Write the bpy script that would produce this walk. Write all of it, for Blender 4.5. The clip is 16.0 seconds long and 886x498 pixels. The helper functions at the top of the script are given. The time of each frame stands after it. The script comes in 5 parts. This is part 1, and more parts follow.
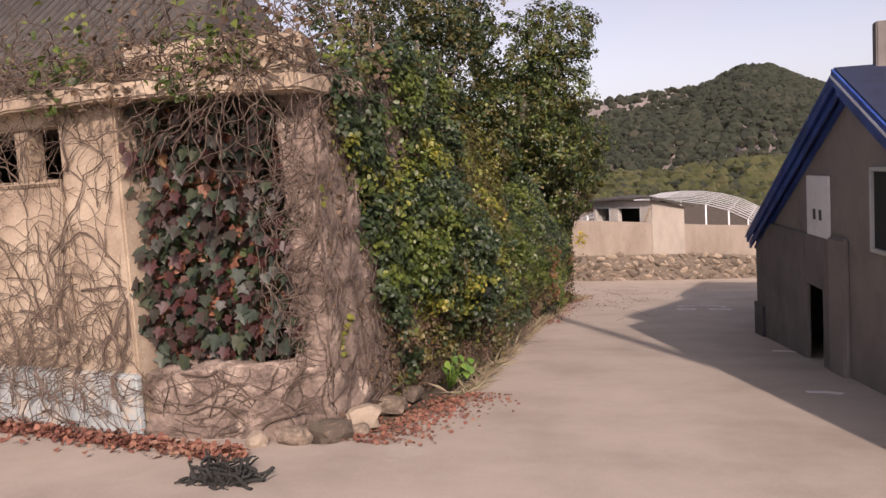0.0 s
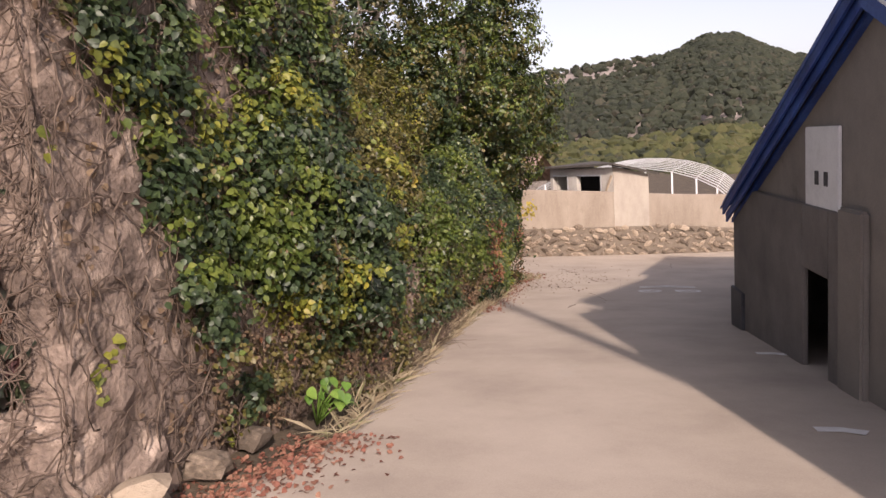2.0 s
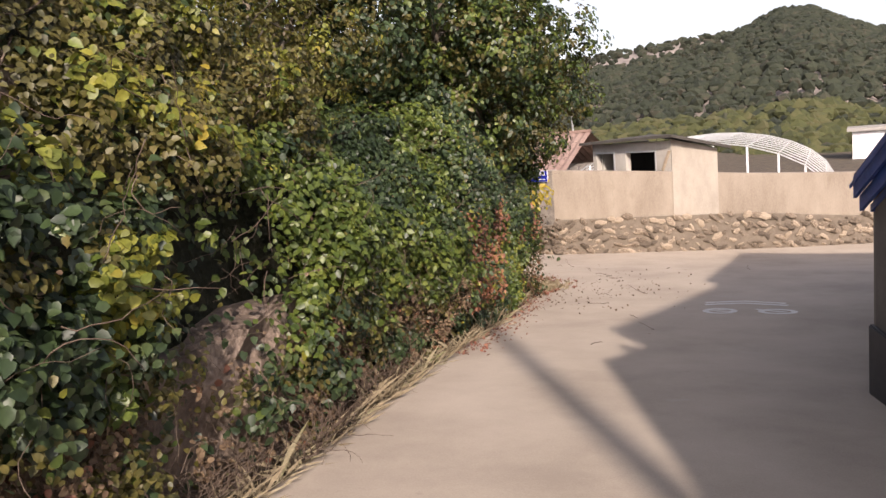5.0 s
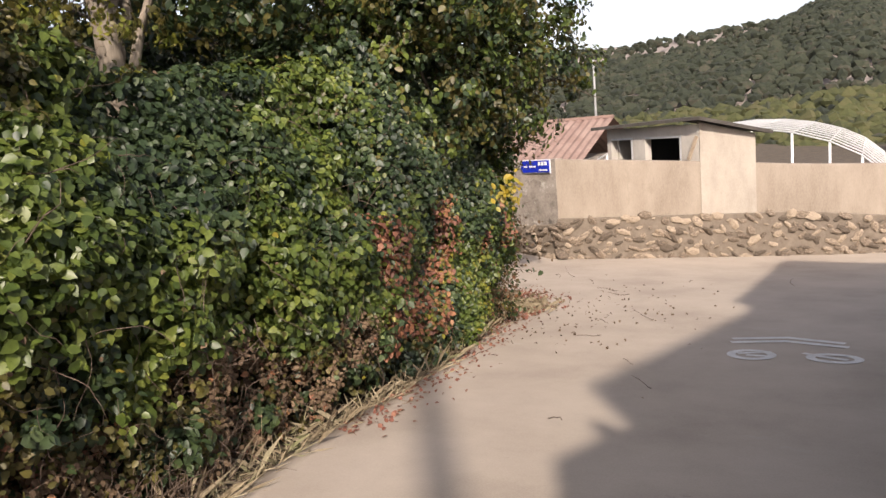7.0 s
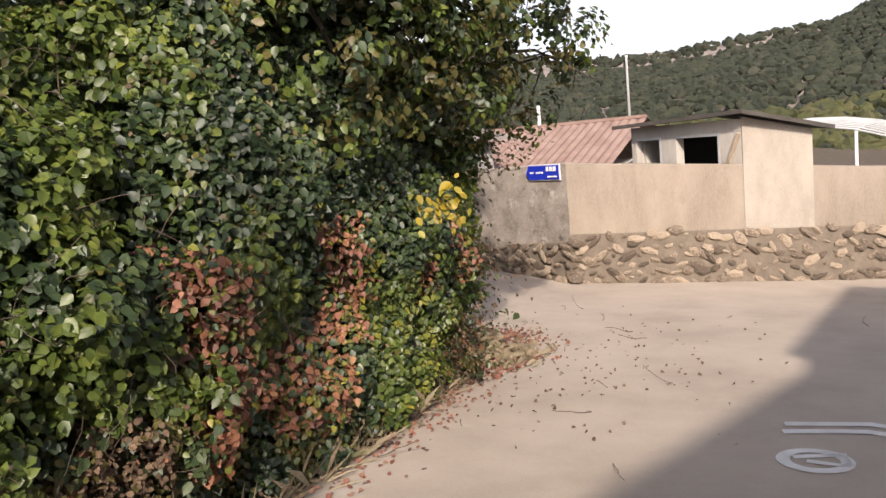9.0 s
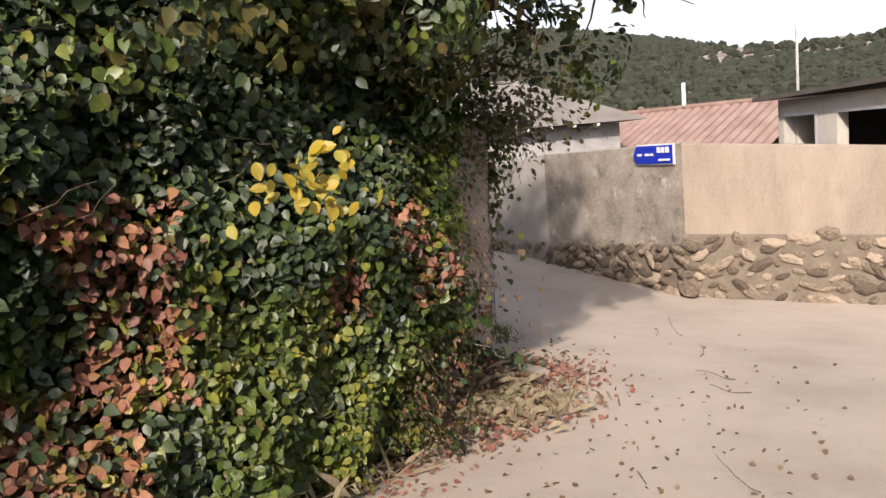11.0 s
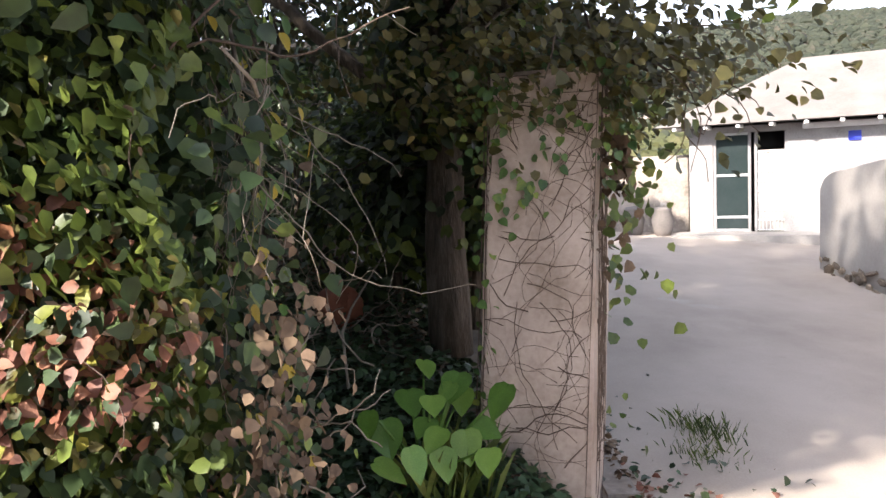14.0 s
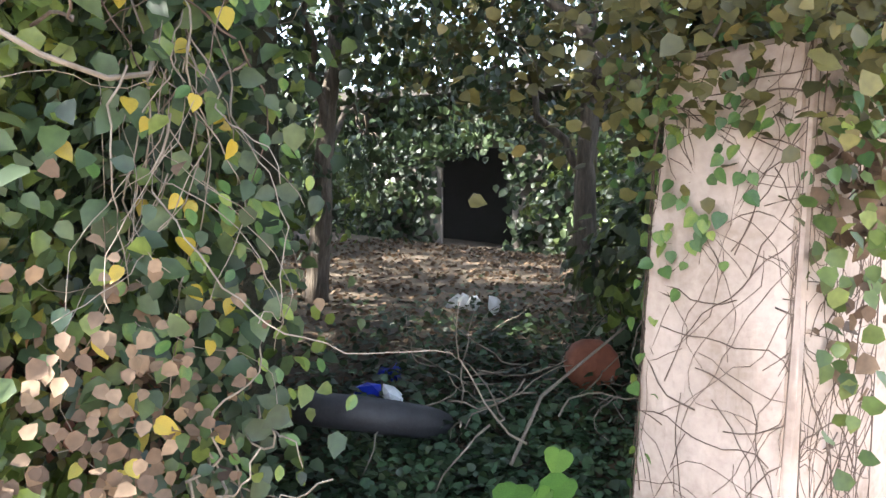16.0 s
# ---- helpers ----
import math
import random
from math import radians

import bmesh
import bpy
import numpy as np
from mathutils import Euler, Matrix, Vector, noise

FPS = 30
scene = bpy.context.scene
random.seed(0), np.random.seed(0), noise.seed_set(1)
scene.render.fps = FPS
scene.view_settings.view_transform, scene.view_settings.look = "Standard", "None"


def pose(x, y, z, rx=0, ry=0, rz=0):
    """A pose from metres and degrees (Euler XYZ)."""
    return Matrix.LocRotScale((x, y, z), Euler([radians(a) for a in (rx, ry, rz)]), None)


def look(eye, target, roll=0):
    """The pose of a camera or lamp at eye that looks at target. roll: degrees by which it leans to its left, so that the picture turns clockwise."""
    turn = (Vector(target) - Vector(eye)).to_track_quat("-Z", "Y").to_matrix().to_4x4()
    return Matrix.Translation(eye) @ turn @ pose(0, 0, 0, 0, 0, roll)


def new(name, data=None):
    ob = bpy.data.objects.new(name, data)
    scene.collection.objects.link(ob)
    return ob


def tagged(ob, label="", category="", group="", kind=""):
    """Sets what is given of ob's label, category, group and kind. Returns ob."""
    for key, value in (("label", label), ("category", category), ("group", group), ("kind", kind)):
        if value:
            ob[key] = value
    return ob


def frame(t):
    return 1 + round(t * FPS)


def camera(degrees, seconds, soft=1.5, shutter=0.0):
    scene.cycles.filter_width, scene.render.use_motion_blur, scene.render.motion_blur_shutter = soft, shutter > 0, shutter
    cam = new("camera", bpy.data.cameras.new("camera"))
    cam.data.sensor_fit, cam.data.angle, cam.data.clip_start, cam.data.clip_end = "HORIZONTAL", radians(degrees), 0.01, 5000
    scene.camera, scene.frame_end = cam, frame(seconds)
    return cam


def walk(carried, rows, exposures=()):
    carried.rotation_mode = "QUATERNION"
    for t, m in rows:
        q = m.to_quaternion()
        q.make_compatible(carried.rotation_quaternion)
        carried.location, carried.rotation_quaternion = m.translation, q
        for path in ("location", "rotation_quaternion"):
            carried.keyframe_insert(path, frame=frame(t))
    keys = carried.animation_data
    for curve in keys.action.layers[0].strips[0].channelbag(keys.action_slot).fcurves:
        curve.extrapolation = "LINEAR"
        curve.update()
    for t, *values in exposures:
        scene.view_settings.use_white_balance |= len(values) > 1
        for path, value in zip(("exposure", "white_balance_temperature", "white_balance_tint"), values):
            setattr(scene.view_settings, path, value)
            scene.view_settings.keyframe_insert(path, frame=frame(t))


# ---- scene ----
cam = camera(58.4, 16.0)
METRES, EYE, TILT, LEAN, TURN = 20.0, 1.5, 0.0, 0.0, 25.7
ROWS = [
    (0.0, 0.0, 0.0, 0.0, -0.33, -5.26, 3.56),
    (0.5, 0.0095, 0.0287, -0.0034, -1.9, -6.56, 3.43),
    (1.0, 0.0181, 0.0573, -0.0059, -2.77, -7.81, 3.31),
    (1.5, 0.0307, 0.0892, -0.0086, -2.93, -7.82, 2.94),
    (2.0, 0.0378, 0.1181, -0.0105, -2.68, -7.52, 3.6),
    (2.5, 0.0523, 0.1552, -0.0173, -1.7, -7.67, 5.4),
    (3.0, 0.0632, 0.1908, -0.0203, -1.26, -8.3, 5.72),
    (3.5, 0.0741, 0.219, -0.023, -0.15, -8.13, 5.96),
    (6.0, 0.1244, 0.4009, -0.0395, 3.05, -8.34, 4.21),
    (6.5, 0.1385, 0.432, -0.0429, 3.89, -8.51, 4.37),
    (7.0, 0.1479, 0.4656, -0.0451, 4.51, -8.46, 4.52),
    (7.5, 0.1577, 0.4962, -0.0482, 5.03, -8.18, 5.51),
    (8.0, 0.1648, 0.5286, -0.0505, 5.61, -8.2, 5.8),
    (8.5, 0.1728, 0.5583, -0.0527, 6.56, -7.92, 5.85),
    (9.0, 0.1821, 0.5897, -0.0556, 7.74, -7.56, 5.14),
    (9.5, 0.1929, 0.6193, -0.0594, 9.27, -7.32, 4.67),
    (12.0, 0.2255, 0.7748, -0.0761, 28.48, -7.72, 4.73),
    (12.5, 0.2269, 0.805, -0.0776, 32.88, -7.75, 4.45),
    (13.0, 0.2312, 0.8322, -0.0792, 38.51, -6.77, 3.59),
    (13.5, 0.2322, 0.8616, -0.0806, 44.24, -6.43, 3.07),
    (14.0, 0.234, 0.8866, -0.083, 51.21, -5.72, 2.66),
    (14.5, 0.2334, 0.9077, -0.0852, 58.68, -5.1, 1.78),
    (15.0, 0.2311, 0.9278, -0.0857, 67.66, -4.39, -0.11),
    (15.5, 0.2282, 0.9468, -0.0862, 79.03, -3.34, -0.35),
    (16.0, 0.224, 0.9604, -0.0875, 87.04, -1.81, -0.02),
]
walk(cam, [(t, pose(0, 0, EYE, TILT, LEAN, TURN) @ pose(METRES * x, METRES * y, METRES * z, 90 + pitch, roll, yaw)) for t, x, y, z, yaw, pitch, roll in ROWS],
     [(0, 0.2, 6850, 27), (2, 0.46, 6850, 24), (3.5, 0.6, 6800, 22), (7, 0.66, 6750, 16), (9.5, 0.64, 6700, 16), (12, 0.85, 6550, 15), (13, 1.2, 6350, 14), (14, 1.9, 6250, 14), (15, 2.7, 6100, 12), (16, 3.5, 5950, 9)])


def smooth(v, a, b):
    u = np.clip((v - a) / (b - a), 0, 1)
    return u * u * (3 - 2 * u)


# ---- world, sun ----
SUN_TO = Vector((-0.555, 0.832, -0.62)).normalized()
world = bpy.data.worlds.new("sky")
scene.world = world
world.use_nodes = True
wn = world.node_tree.nodes
sky = wn.new("ShaderNodeTexSky")
sky.sky_type, sky.sun_disc = "NISHITA", False
sky.sun_elevation = math.asin(-SUN_TO.z)
sky.sun_rotation = math.atan2(-SUN_TO.x, -SUN_TO.y)
sky.dust_density, sky.air_density = 2.2, 1.0
wn["Background"].inputs["Strength"].default_value = 0.15
# thin pale cloud veils most of the blue
wl = world.node_tree.links
sky_dir, veil = wn.new("ShaderNodeTexCoord"), wn.new("ShaderNodeTexNoise")
veil.inputs["Scale"].default_value, veil.inputs["Detail"].default_value = 2.2, 5
wl.new(sky_dir.outputs["Generated"], veil.inputs["Vector"])
veil_fac = wn.new("ShaderNodeMapRange")
veil_fac.inputs["From Min"].default_value, veil_fac.inputs["From Max"].default_value = 0.3, 0.7
veil_fac.inputs["To Min"].default_value, veil_fac.inputs["To Max"].default_value = 0.45, 0.85
wl.new(veil.outputs["Fac"], veil_fac.inputs["Value"])
grey = wn.new("ShaderNodeRGBToBW")
wl.new(sky.outputs[0], grey.inputs[0])
cloud = wn.new("ShaderNodeMixRGB")
cloud.blend_type = "MULTIPLY"
cloud.inputs[0].default_value, cloud.inputs[2].default_value = 1.0, (1.0, 1.02, 1.11, 1)
wl.new(grey.outputs[0], cloud.inputs[1])
veiled = wn.new("ShaderNodeMixRGB")
wl.new(veil_fac.outputs[0], veiled.inputs[0])
wl.new(sky.outputs[0], veiled.inputs[1])
wl.new(cloud.outputs[0], veiled.inputs[2])
wl.new(veiled.outputs[0], wn["Background"].inputs[0])
sun_data = bpy.data.lights.new("sun", "SUN")
sun_data.energy, sun_data.angle, sun_data.color = 3.75, radians(1.2), (1.0, 0.90, 0.77)
sun = new("sun", sun_data)
sun.matrix_world = look((0, 0, 30), Vector((0, 0, 30)) + SUN_TO)


# ---- materials ----
def material(name, colors, scale=3.0, rough=0.85, bump=0.3, fine=60.0, metal=0.0, spots=None, stretch=(1, 1, 1), per_object=0.0, bump_dist=0.01):
    """Two scales of noise over a colour ramp, with bump; spots: (colour, scale, threshold) for stains and painted
    holes.
    """
    m = bpy.data.materials.new(name)
    m.use_nodes = True
    n, l = m.node_tree.nodes, m.node_tree.links
    bsdf = n["Principled BSDF"]
    tc, mp = n.new("ShaderNodeTexCoord"), n.new("ShaderNodeMapping")
    mp.inputs["Scale"].default_value = stretch
    l.new(tc.outputs["Object"], mp.inputs[0])
    n1, n2 = n.new("ShaderNodeTexNoise"), n.new("ShaderNodeTexNoise")
    n1.inputs["Scale"].default_value, n1.inputs["Detail"].default_value, n1.inputs["Roughness"].default_value = scale, 6, 0.62
    n2.inputs["Scale"].default_value, n2.inputs["Detail"].default_value = fine, 4
    for t in (n1, n2):
        l.new(mp.outputs[0], t.inputs["Vector"])
    mix = n.new("ShaderNodeMath")
    mix.operation = "MULTIPLY_ADD"
    l.new(n2.outputs["Fac"], mix.inputs[0])
    mix.inputs[1].default_value = 0.35
    l.new(n1.outputs["Fac"], mix.inputs[2])
    sub = n.new("ShaderNodeMath")
    sub.operation = "SUBTRACT"
    l.new(mix.outputs[0], sub.inputs[0])
    sub.inputs[1].default_value = 0.17
    fac = sub.outputs[0]
    if per_object:
        info = n.new("ShaderNodeObjectInfo")
        pa = n.new("ShaderNodeMath")
        pa.operation = "MULTIPLY_ADD"
        l.new(info.outputs["Random"], pa.inputs[0])
        pa.inputs[1].default_value = per_object
        l.new(fac, pa.inputs[2])
        ps = n.new("ShaderNodeMath")
        ps.operation = "SUBTRACT"
        l.new(pa.outputs[0], ps.inputs[0])
        ps.inputs[1].default_value = per_object / 2
        fac = ps.outputs[0]
    ramp = n.new("ShaderNodeValToRGB")
    e = ramp.color_ramp.elements
    while len(e) < len(colors):
        e.new(0.5)
    for i, c in enumerate(colors):
        e[i].position = 0.28 + 0.44 * i / max(1, len(colors) - 1)
        e[i].color = (*c, 1)
    l.new(fac, ramp.inputs[0])
    out = ramp.outputs[0]
    for col, sc, thr in spots or ():
        n3 = n.new("ShaderNodeTexNoise")
        n3.inputs["Scale"].default_value, n3.inputs["Detail"].default_value, n3.inputs["Roughness"].default_value = sc, 8, 0.7
        l.new(mp.outputs[0], n3.inputs["Vector"])
        r3 = n.new("ShaderNodeValToRGB")
        r3.color_ramp.elements[0].position, r3.color_ramp.elements[1].position = thr, thr + 0.12
        l.new(n3.outputs["Fac"], r3.inputs[0])
        mx = n.new("ShaderNodeMixRGB")
        l.new(r3.outputs[0], mx.inputs[0])
        l.new(out, mx.inputs[1])
        mx.inputs[2].default_value = (*col, 1)
        out = mx.outputs[0]
    l.new(out, bsdf.inputs["Base Color"])
    bsdf.inputs["Roughness"].default_value, bsdf.inputs["Metallic"].default_value = rough, metal
    bp = n.new("ShaderNodeBump")
    bp.inputs["Strength"].default_value, bp.inputs["Distance"].default_value = bump, bump_dist
    l.new(mix.outputs[0], bp.inputs["Height"])
    l.new(bp.outputs[0], bsdf.inputs["Normal"])
    return m


def leaf_material(name, colors, rough=0.45, through_light=0.25, by_object=False):
    m = bpy.data.materials.new(name)
    m.use_nodes = True
    n, l = m.node_tree.nodes, m.node_tree.links
    bsdf, outn = n["Principled BSDF"], n["Material Output"]
    if by_object:
        rnd = n.new("ShaderNodeObjectInfo").outputs["Random"]
    else:
        rnd = n.new("ShaderNodeNewGeometry").outputs["Random Per Island"]
    tc = n.new("ShaderNodeTexCoord")
    ns = n.new("ShaderNodeTexNoise")
    ns.inputs["Scale"].default_value = 2.3
    l.new(tc.outputs["Object"], ns.inputs["Vector"])
    ma = n.new("ShaderNodeMath")
    ma.operation = "MULTIPLY_ADD"
    l.new(ns.outputs["Fac"], ma.inputs[0])
    ma.inputs[1].default_value = 0.7 if by_object else 1.0
    ma.use_clamp = True
    ms = n.new("ShaderNodeMath")
    ms.operation = "MULTIPLY_ADD"
    l.new(rnd, ms.inputs[0])
    ms.inputs[1].default_value, ms.inputs[2].default_value = (0.85, -0.28) if by_object else (0.6, -0.32)
    l.new(ms.outputs[0], ma.inputs[2])
    ramp = n.new("ShaderNodeValToRGB")
    e = ramp.color_ramp.elements
    while len(e) < len(colors):
        e.new(0.5)
    for i, c in enumerate(colors):
        e[i].position = i / (len(colors) - 1)
        e[i].color = (*c, 1)
    l.new(ma.outputs[0], ramp.inputs[0])
    fine = n.new("ShaderNodeTexNoise")
    fine.inputs["Scale"].default_value = 45
    l.new(tc.outputs["Object"], fine.inputs["Vector"])
    hs = n.new("ShaderNodeHueSaturation")
    vm = n.new("ShaderNodeMath")
    vm.operation = "MULTIPLY_ADD"
    l.new(fine.outputs["Fac"], vm.inputs[0])
    vm.inputs[1].default_value, vm.inputs[2].default_value = 0.9, 0.55
    l.new(vm.outputs[0], hs.inputs["Value"])
    l.new(ramp.outputs[0], hs.inputs["Color"])
    l.new(hs.outputs[0], bsdf.inputs["Base Color"])
    bsdf.inputs["Roughness"].default_value = rough
    tr = n.new("ShaderNodeBsdfTranslucent")
    l.new(hs.outputs[0], tr.inputs["Color"])
    mx = n.new("ShaderNodeMixShader")
    mx.inputs[0].default_value = through_light
    l.new(bsdf.outputs[0], mx.inputs[1])
    l.new(tr.outputs[0], mx.inputs[2])
    l.new(mx.outputs[0], outn.inputs["Surface"])
    return m


def plain(name, col, rough=0.6, metal=0.0):
    return material(name, [tuple(c * 0.85 for c in col), col], 6, rough, 0.1, 80, metal)


M_ROAD = material("concrete_road", [(0.34, 0.285, 0.235), (0.42, 0.357, 0.295), (0.48, 0.413, 0.345)], 0.9, 0.9, 0.25, 90, spots=[((0.27, 0.225, 0.19), 2.6, 0.66), ((0.46, 0.42, 0.37), 0.7, 0.62)], bump_dist=0.004)
M_EARTH = material("earth", [(0.05, 0.038, 0.026), (0.09, 0.068, 0.045), (0.14, 0.105, 0.07)], 2.5, 0.95, 0.6, 40, bump_dist=0.03)
M_CREAM = material("cream_plaster", [(0.23, 0.17, 0.12), (0.38, 0.30, 0.215), (0.49, 0.405, 0.30)], 2.2, 0.9, 0.5, 45, spots=[((0.30, 0.25, 0.19), 3.1, 0.60), ((0.42, 0.36, 0.30), 9, 0.63)])
M_POST = material("post_plaster", [(0.28, 0.215, 0.165), (0.43, 0.345, 0.285), (0.53, 0.44, 0.37)], 2.6, 0.9, 0.6, 45, spots=[((0.25, 0.19, 0.14), 4.0, 0.60), ((0.36, 0.29, 0.23), 11, 0.62)])
M_WASH = material("whitewash", [(0.20, 0.19, 0.185), (0.28, 0.27, 0.265), (0.33, 0.32, 0.315)], 2.5, 0.85, 0.3, 40, spots=[((0.26, 0.24, 0.21), 2.2, 0.62)])
M_PALEBLUE = material("pale_blue_paint", [(0.30, 0.34, 0.34), (0.45, 0.49, 0.48)], 4, 0.9, 0.4, 50, spots=[((0.5, 0.42, 0.32), 5, 0.52)])
# the near-black spots paint the shade of holes in the rubble
M_RUBBLE = material("old_rubble", [(0.09, 0.066, 0.052), (0.18, 0.135, 0.108), (0.34, 0.265, 0.21)], 4, 0.95, 1.0, 30, bump_dist=0.04, spots=[((0.055, 0.04, 0.032), 5.0, 0.57), ((0.44, 0.35, 0.28), 3.0, 0.57)])
M_GREYWALL = material("grey_render", [(0.17, 0.15, 0.135), (0.215, 0.19, 0.17), (0.25, 0.225, 0.20)], 1.5, 0.95, 0.4, 60, spots=[((0.13, 0.115, 0.10), 1.8, 0.62)])
M_PLINTH = material("darker_render", [(0.12, 0.108, 0.10), (0.16, 0.142, 0.13), (0.2, 0.18, 0.165)], 2, 0.95, 0.5, 50)
M_BLUE = material("blue_roof_paint", [(0.012, 0.03, 0.14), (0.02, 0.06, 0.26), (0.04, 0.10, 0.36)], 3, 0.5, 0.2, 40)
M_ROOFBLUE = material("dark_blue_sheet", [(0.012, 0.016, 0.035), (0.02, 0.03, 0.07)], 4, 0.7, 0.2, 50)
M_DARKTRIM = material("dark_metal", [(0.03, 0.03, 0.035), (0.06, 0.06, 0.07)], 5, 0.6, 0.2, 60)
M_WHITE = material("white_paint", [(0.62, 0.62, 0.62), (0.74, 0.74, 0.74), (0.8, 0.8, 0.8)], 3, 0.7, 0.2, 50)
M_MARK = material("worn_road_paint", [(0.62, 0.61, 0.59), (0.8, 0.79, 0.77)], 9, 0.8, 0.3, 120, spots=[((0.42, 0.38, 0.33), 14, 0.66)])
M_BEIGE = material("beige_wall_render", [(0.21, 0.17, 0.13), (0.29, 0.24, 0.19), (0.35, 0.295, 0.235)], 1.2, 0.92, 0.3, 40, spots=[((0.22, 0.18, 0.135), 1.1, 0.60)], stretch=(1.6, 1.6, 0.5))
M_OLDWALL = material("weathered_wall_render", [(0.14, 0.12, 0.10), (0.27, 0.235, 0.20), (0.37, 0.325, 0.28)], 2.2, 0.95, 0.7, 25, spots=[((0.5, 0.46, 0.41), 3.4, 0.57), ((0.09, 0.08, 0.07), 2.0, 0.58)], bump_dist=0.02)
M_LIGHTWALL = material("pale_hut_render", [(0.36, 0.33, 0.29), (0.46, 0.43, 0.385), (0.54, 0.505, 0.455)], 1.5, 0.9, 0.25, 50, stretch=(1.6, 1.6, 0.6))
M_HUTEND = material("beige_hut_render", [(0.30, 0.26, 0.215), (0.38, 0.335, 0.28), (0.44, 0.395, 0.335)], 1.5, 0.9, 0.25, 50, spots=[((0.28, 0.24, 0.19), 1.4, 0.62)], stretch=(1.6, 1.6, 0.6))
M_STONE = material("field_stone", [(0.10, 0.078, 0.058), (0.20, 0.155, 0.115), (0.36, 0.29, 0.215)], 5, 0.95, 0.8, 35, per_object=0.6, bump_dist=0.02)
M_MORTAR = material("stone_mortar", [(0.13, 0.105, 0.08), (0.22, 0.18, 0.14)], 6, 0.95, 0.8, 40, bump_dist=0.02)
M_FELT = material("roof_felt", [(0.045, 0.04, 0.036), (0.09, 0.08, 0.07)], 4, 0.95, 0.5, 50)
M_PIPE = material("galvanised_pipe", [(0.45, 0.46, 0.46), (0.6, 0.61, 0.61)], 6, 0.45, 0.1, 60, metal=0.3)
M_TILE = material("red_roof_tile", [(0.20, 0.125, 0.10), (0.26, 0.175, 0.145), (0.32, 0.23, 0.19)], 2, 0.85, 0.4, 30)
M_GREYROOF = material("grey_roof", [(0.15, 0.135, 0.12), (0.22, 0.20, 0.18)], 2, 0.9, 0.4, 30)
M_GREYTILE = material("grey_roof_sheet", [(0.27, 0.25, 0.23), (0.36, 0.34, 0.31)], 2, 0.85, 0.3, 30)
M_BARK = material("bark", [(0.05, 0.04, 0.03), (0.10, 0.08, 0.06), (0.17, 0.14, 0.11)], 9, 0.95, 1.0, 40, stretch=(3, 3, 0.5), bump_dist=0.02)
M_PALEBARK = material("pale_bark", [(0.16, 0.13, 0.10), (0.27, 0.23, 0.18)], 9, 0.95, 0.7, 40, stretch=(2, 2, 0.5))
M_VINE = material("dry_vine", [(0.055, 0.037, 0.027), (0.10, 0.070, 0.052), (0.165, 0.125, 0.095)], 12, 0.95, 0.4, 60)
# near-black backing colour that stands for the darkness inside openings
M_UNLIT = material("unlit_interior", [(0.012, 0.012, 0.012), (0.02, 0.02, 0.02)], 4, 0.95, 0.1, 40)
# near-black on purpose: shade deep in the hedge, put into the colour
M_SHADE = material("thicket_shade", [(0.010, 0.013, 0.007), (0.022, 0.024, 0.012), (0.04, 0.034, 0.02)], 7, 0.95, 1.0, 30, bump_dist=0.05)
M_SIGN = plain("sign_blue", (0.01, 0.03, 0.42), 0.4)
M_GLASS = material("dark_glass", [(0.02, 0.03, 0.03), (0.03, 0.04, 0.04)], 3, 0.12, 0.0, 50)
M_TERRA = material("terracotta", [(0.15, 0.05, 0.03), (0.24, 0.085, 0.045)], 5, 0.85, 0.3, 40)
M_RUBBER = material("black_rubber", [(0.02, 0.02, 0.024), (0.05, 0.05, 0.055)], 6, 0.6, 0.3, 60)
M_ROCK = material("bare_rock", [(0.20, 0.17, 0.15), (0.42, 0.35, 0.31)], 0.12, 0.95, 0.4, 3)
M_CHARRED = material("black_clump", [(0.012, 0.012, 0.012), (0.035, 0.035, 0.03)], 8, 0.95, 0.8, 40)

L_DARK = leaf_material("leaf_dark_green", [(0.013, 0.024, 0.011), (0.026, 0.045, 0.018), (0.048, 0.076, 0.028), (0.10, 0.125, 0.042)], 0.46, 0.2)
L_TEAL = leaf_material("leaf_ground_ivy", [(0.03, 0.06, 0.03), (0.06, 0.11, 0.05), (0.10, 0.17, 0.075)], 0.5, 0.2)
L_GREEN = leaf_material("leaf_green", [(0.026, 0.046, 0.012), (0.065, 0.098, 0.020), (0.125, 0.165, 0.032), (0.22, 0.24, 0.048)], 0.42, 0.3)
L_YELLOW = leaf_material("leaf_yellow_green", [(0.07, 0.09, 0.02), (0.14, 0.16, 0.025), (0.23, 0.23, 0.035), (0.36, 0.27, 0.04)], 0.5, 0.3)
L_RUSSET = leaf_material("leaf_russet", [(0.10, 0.045, 0.03), (0.20, 0.08, 0.05), (0.30, 0.13, 0.07), (0.34, 0.20, 0.08)], 0.6, 0.2)
L_OLIVE = leaf_material("leaf_olive", [(0.035, 0.036, 0.010), (0.075, 0.068, 0.017), (0.12, 0.105, 0.026), (0.17, 0.13, 0.045)], 0.5, 0.25)
L_DRY = leaf_material("leaf_dry", [(0.06, 0.038, 0.024), (0.11, 0.07, 0.042), (0.17, 0.115, 0.068), (0.24, 0.17, 0.11)], 0.85, 0.1)
L_LITTER = leaf_material("leaf_litter", [(0.10, 0.04, 0.03), (0.20, 0.075, 0.05), (0.27, 0.13, 0.085), (0.30, 0.20, 0.14)], 0.85, 0.05)
L_PURPLE = leaf_material("leaf_purple_green", [(0.075, 0.020, 0.018), (0.050, 0.024, 0.022), (0.034, 0.034, 0.025), (0.026, 0.042, 0.026), (0.05, 0.06, 0.028)], 0.5, 0.12, True)
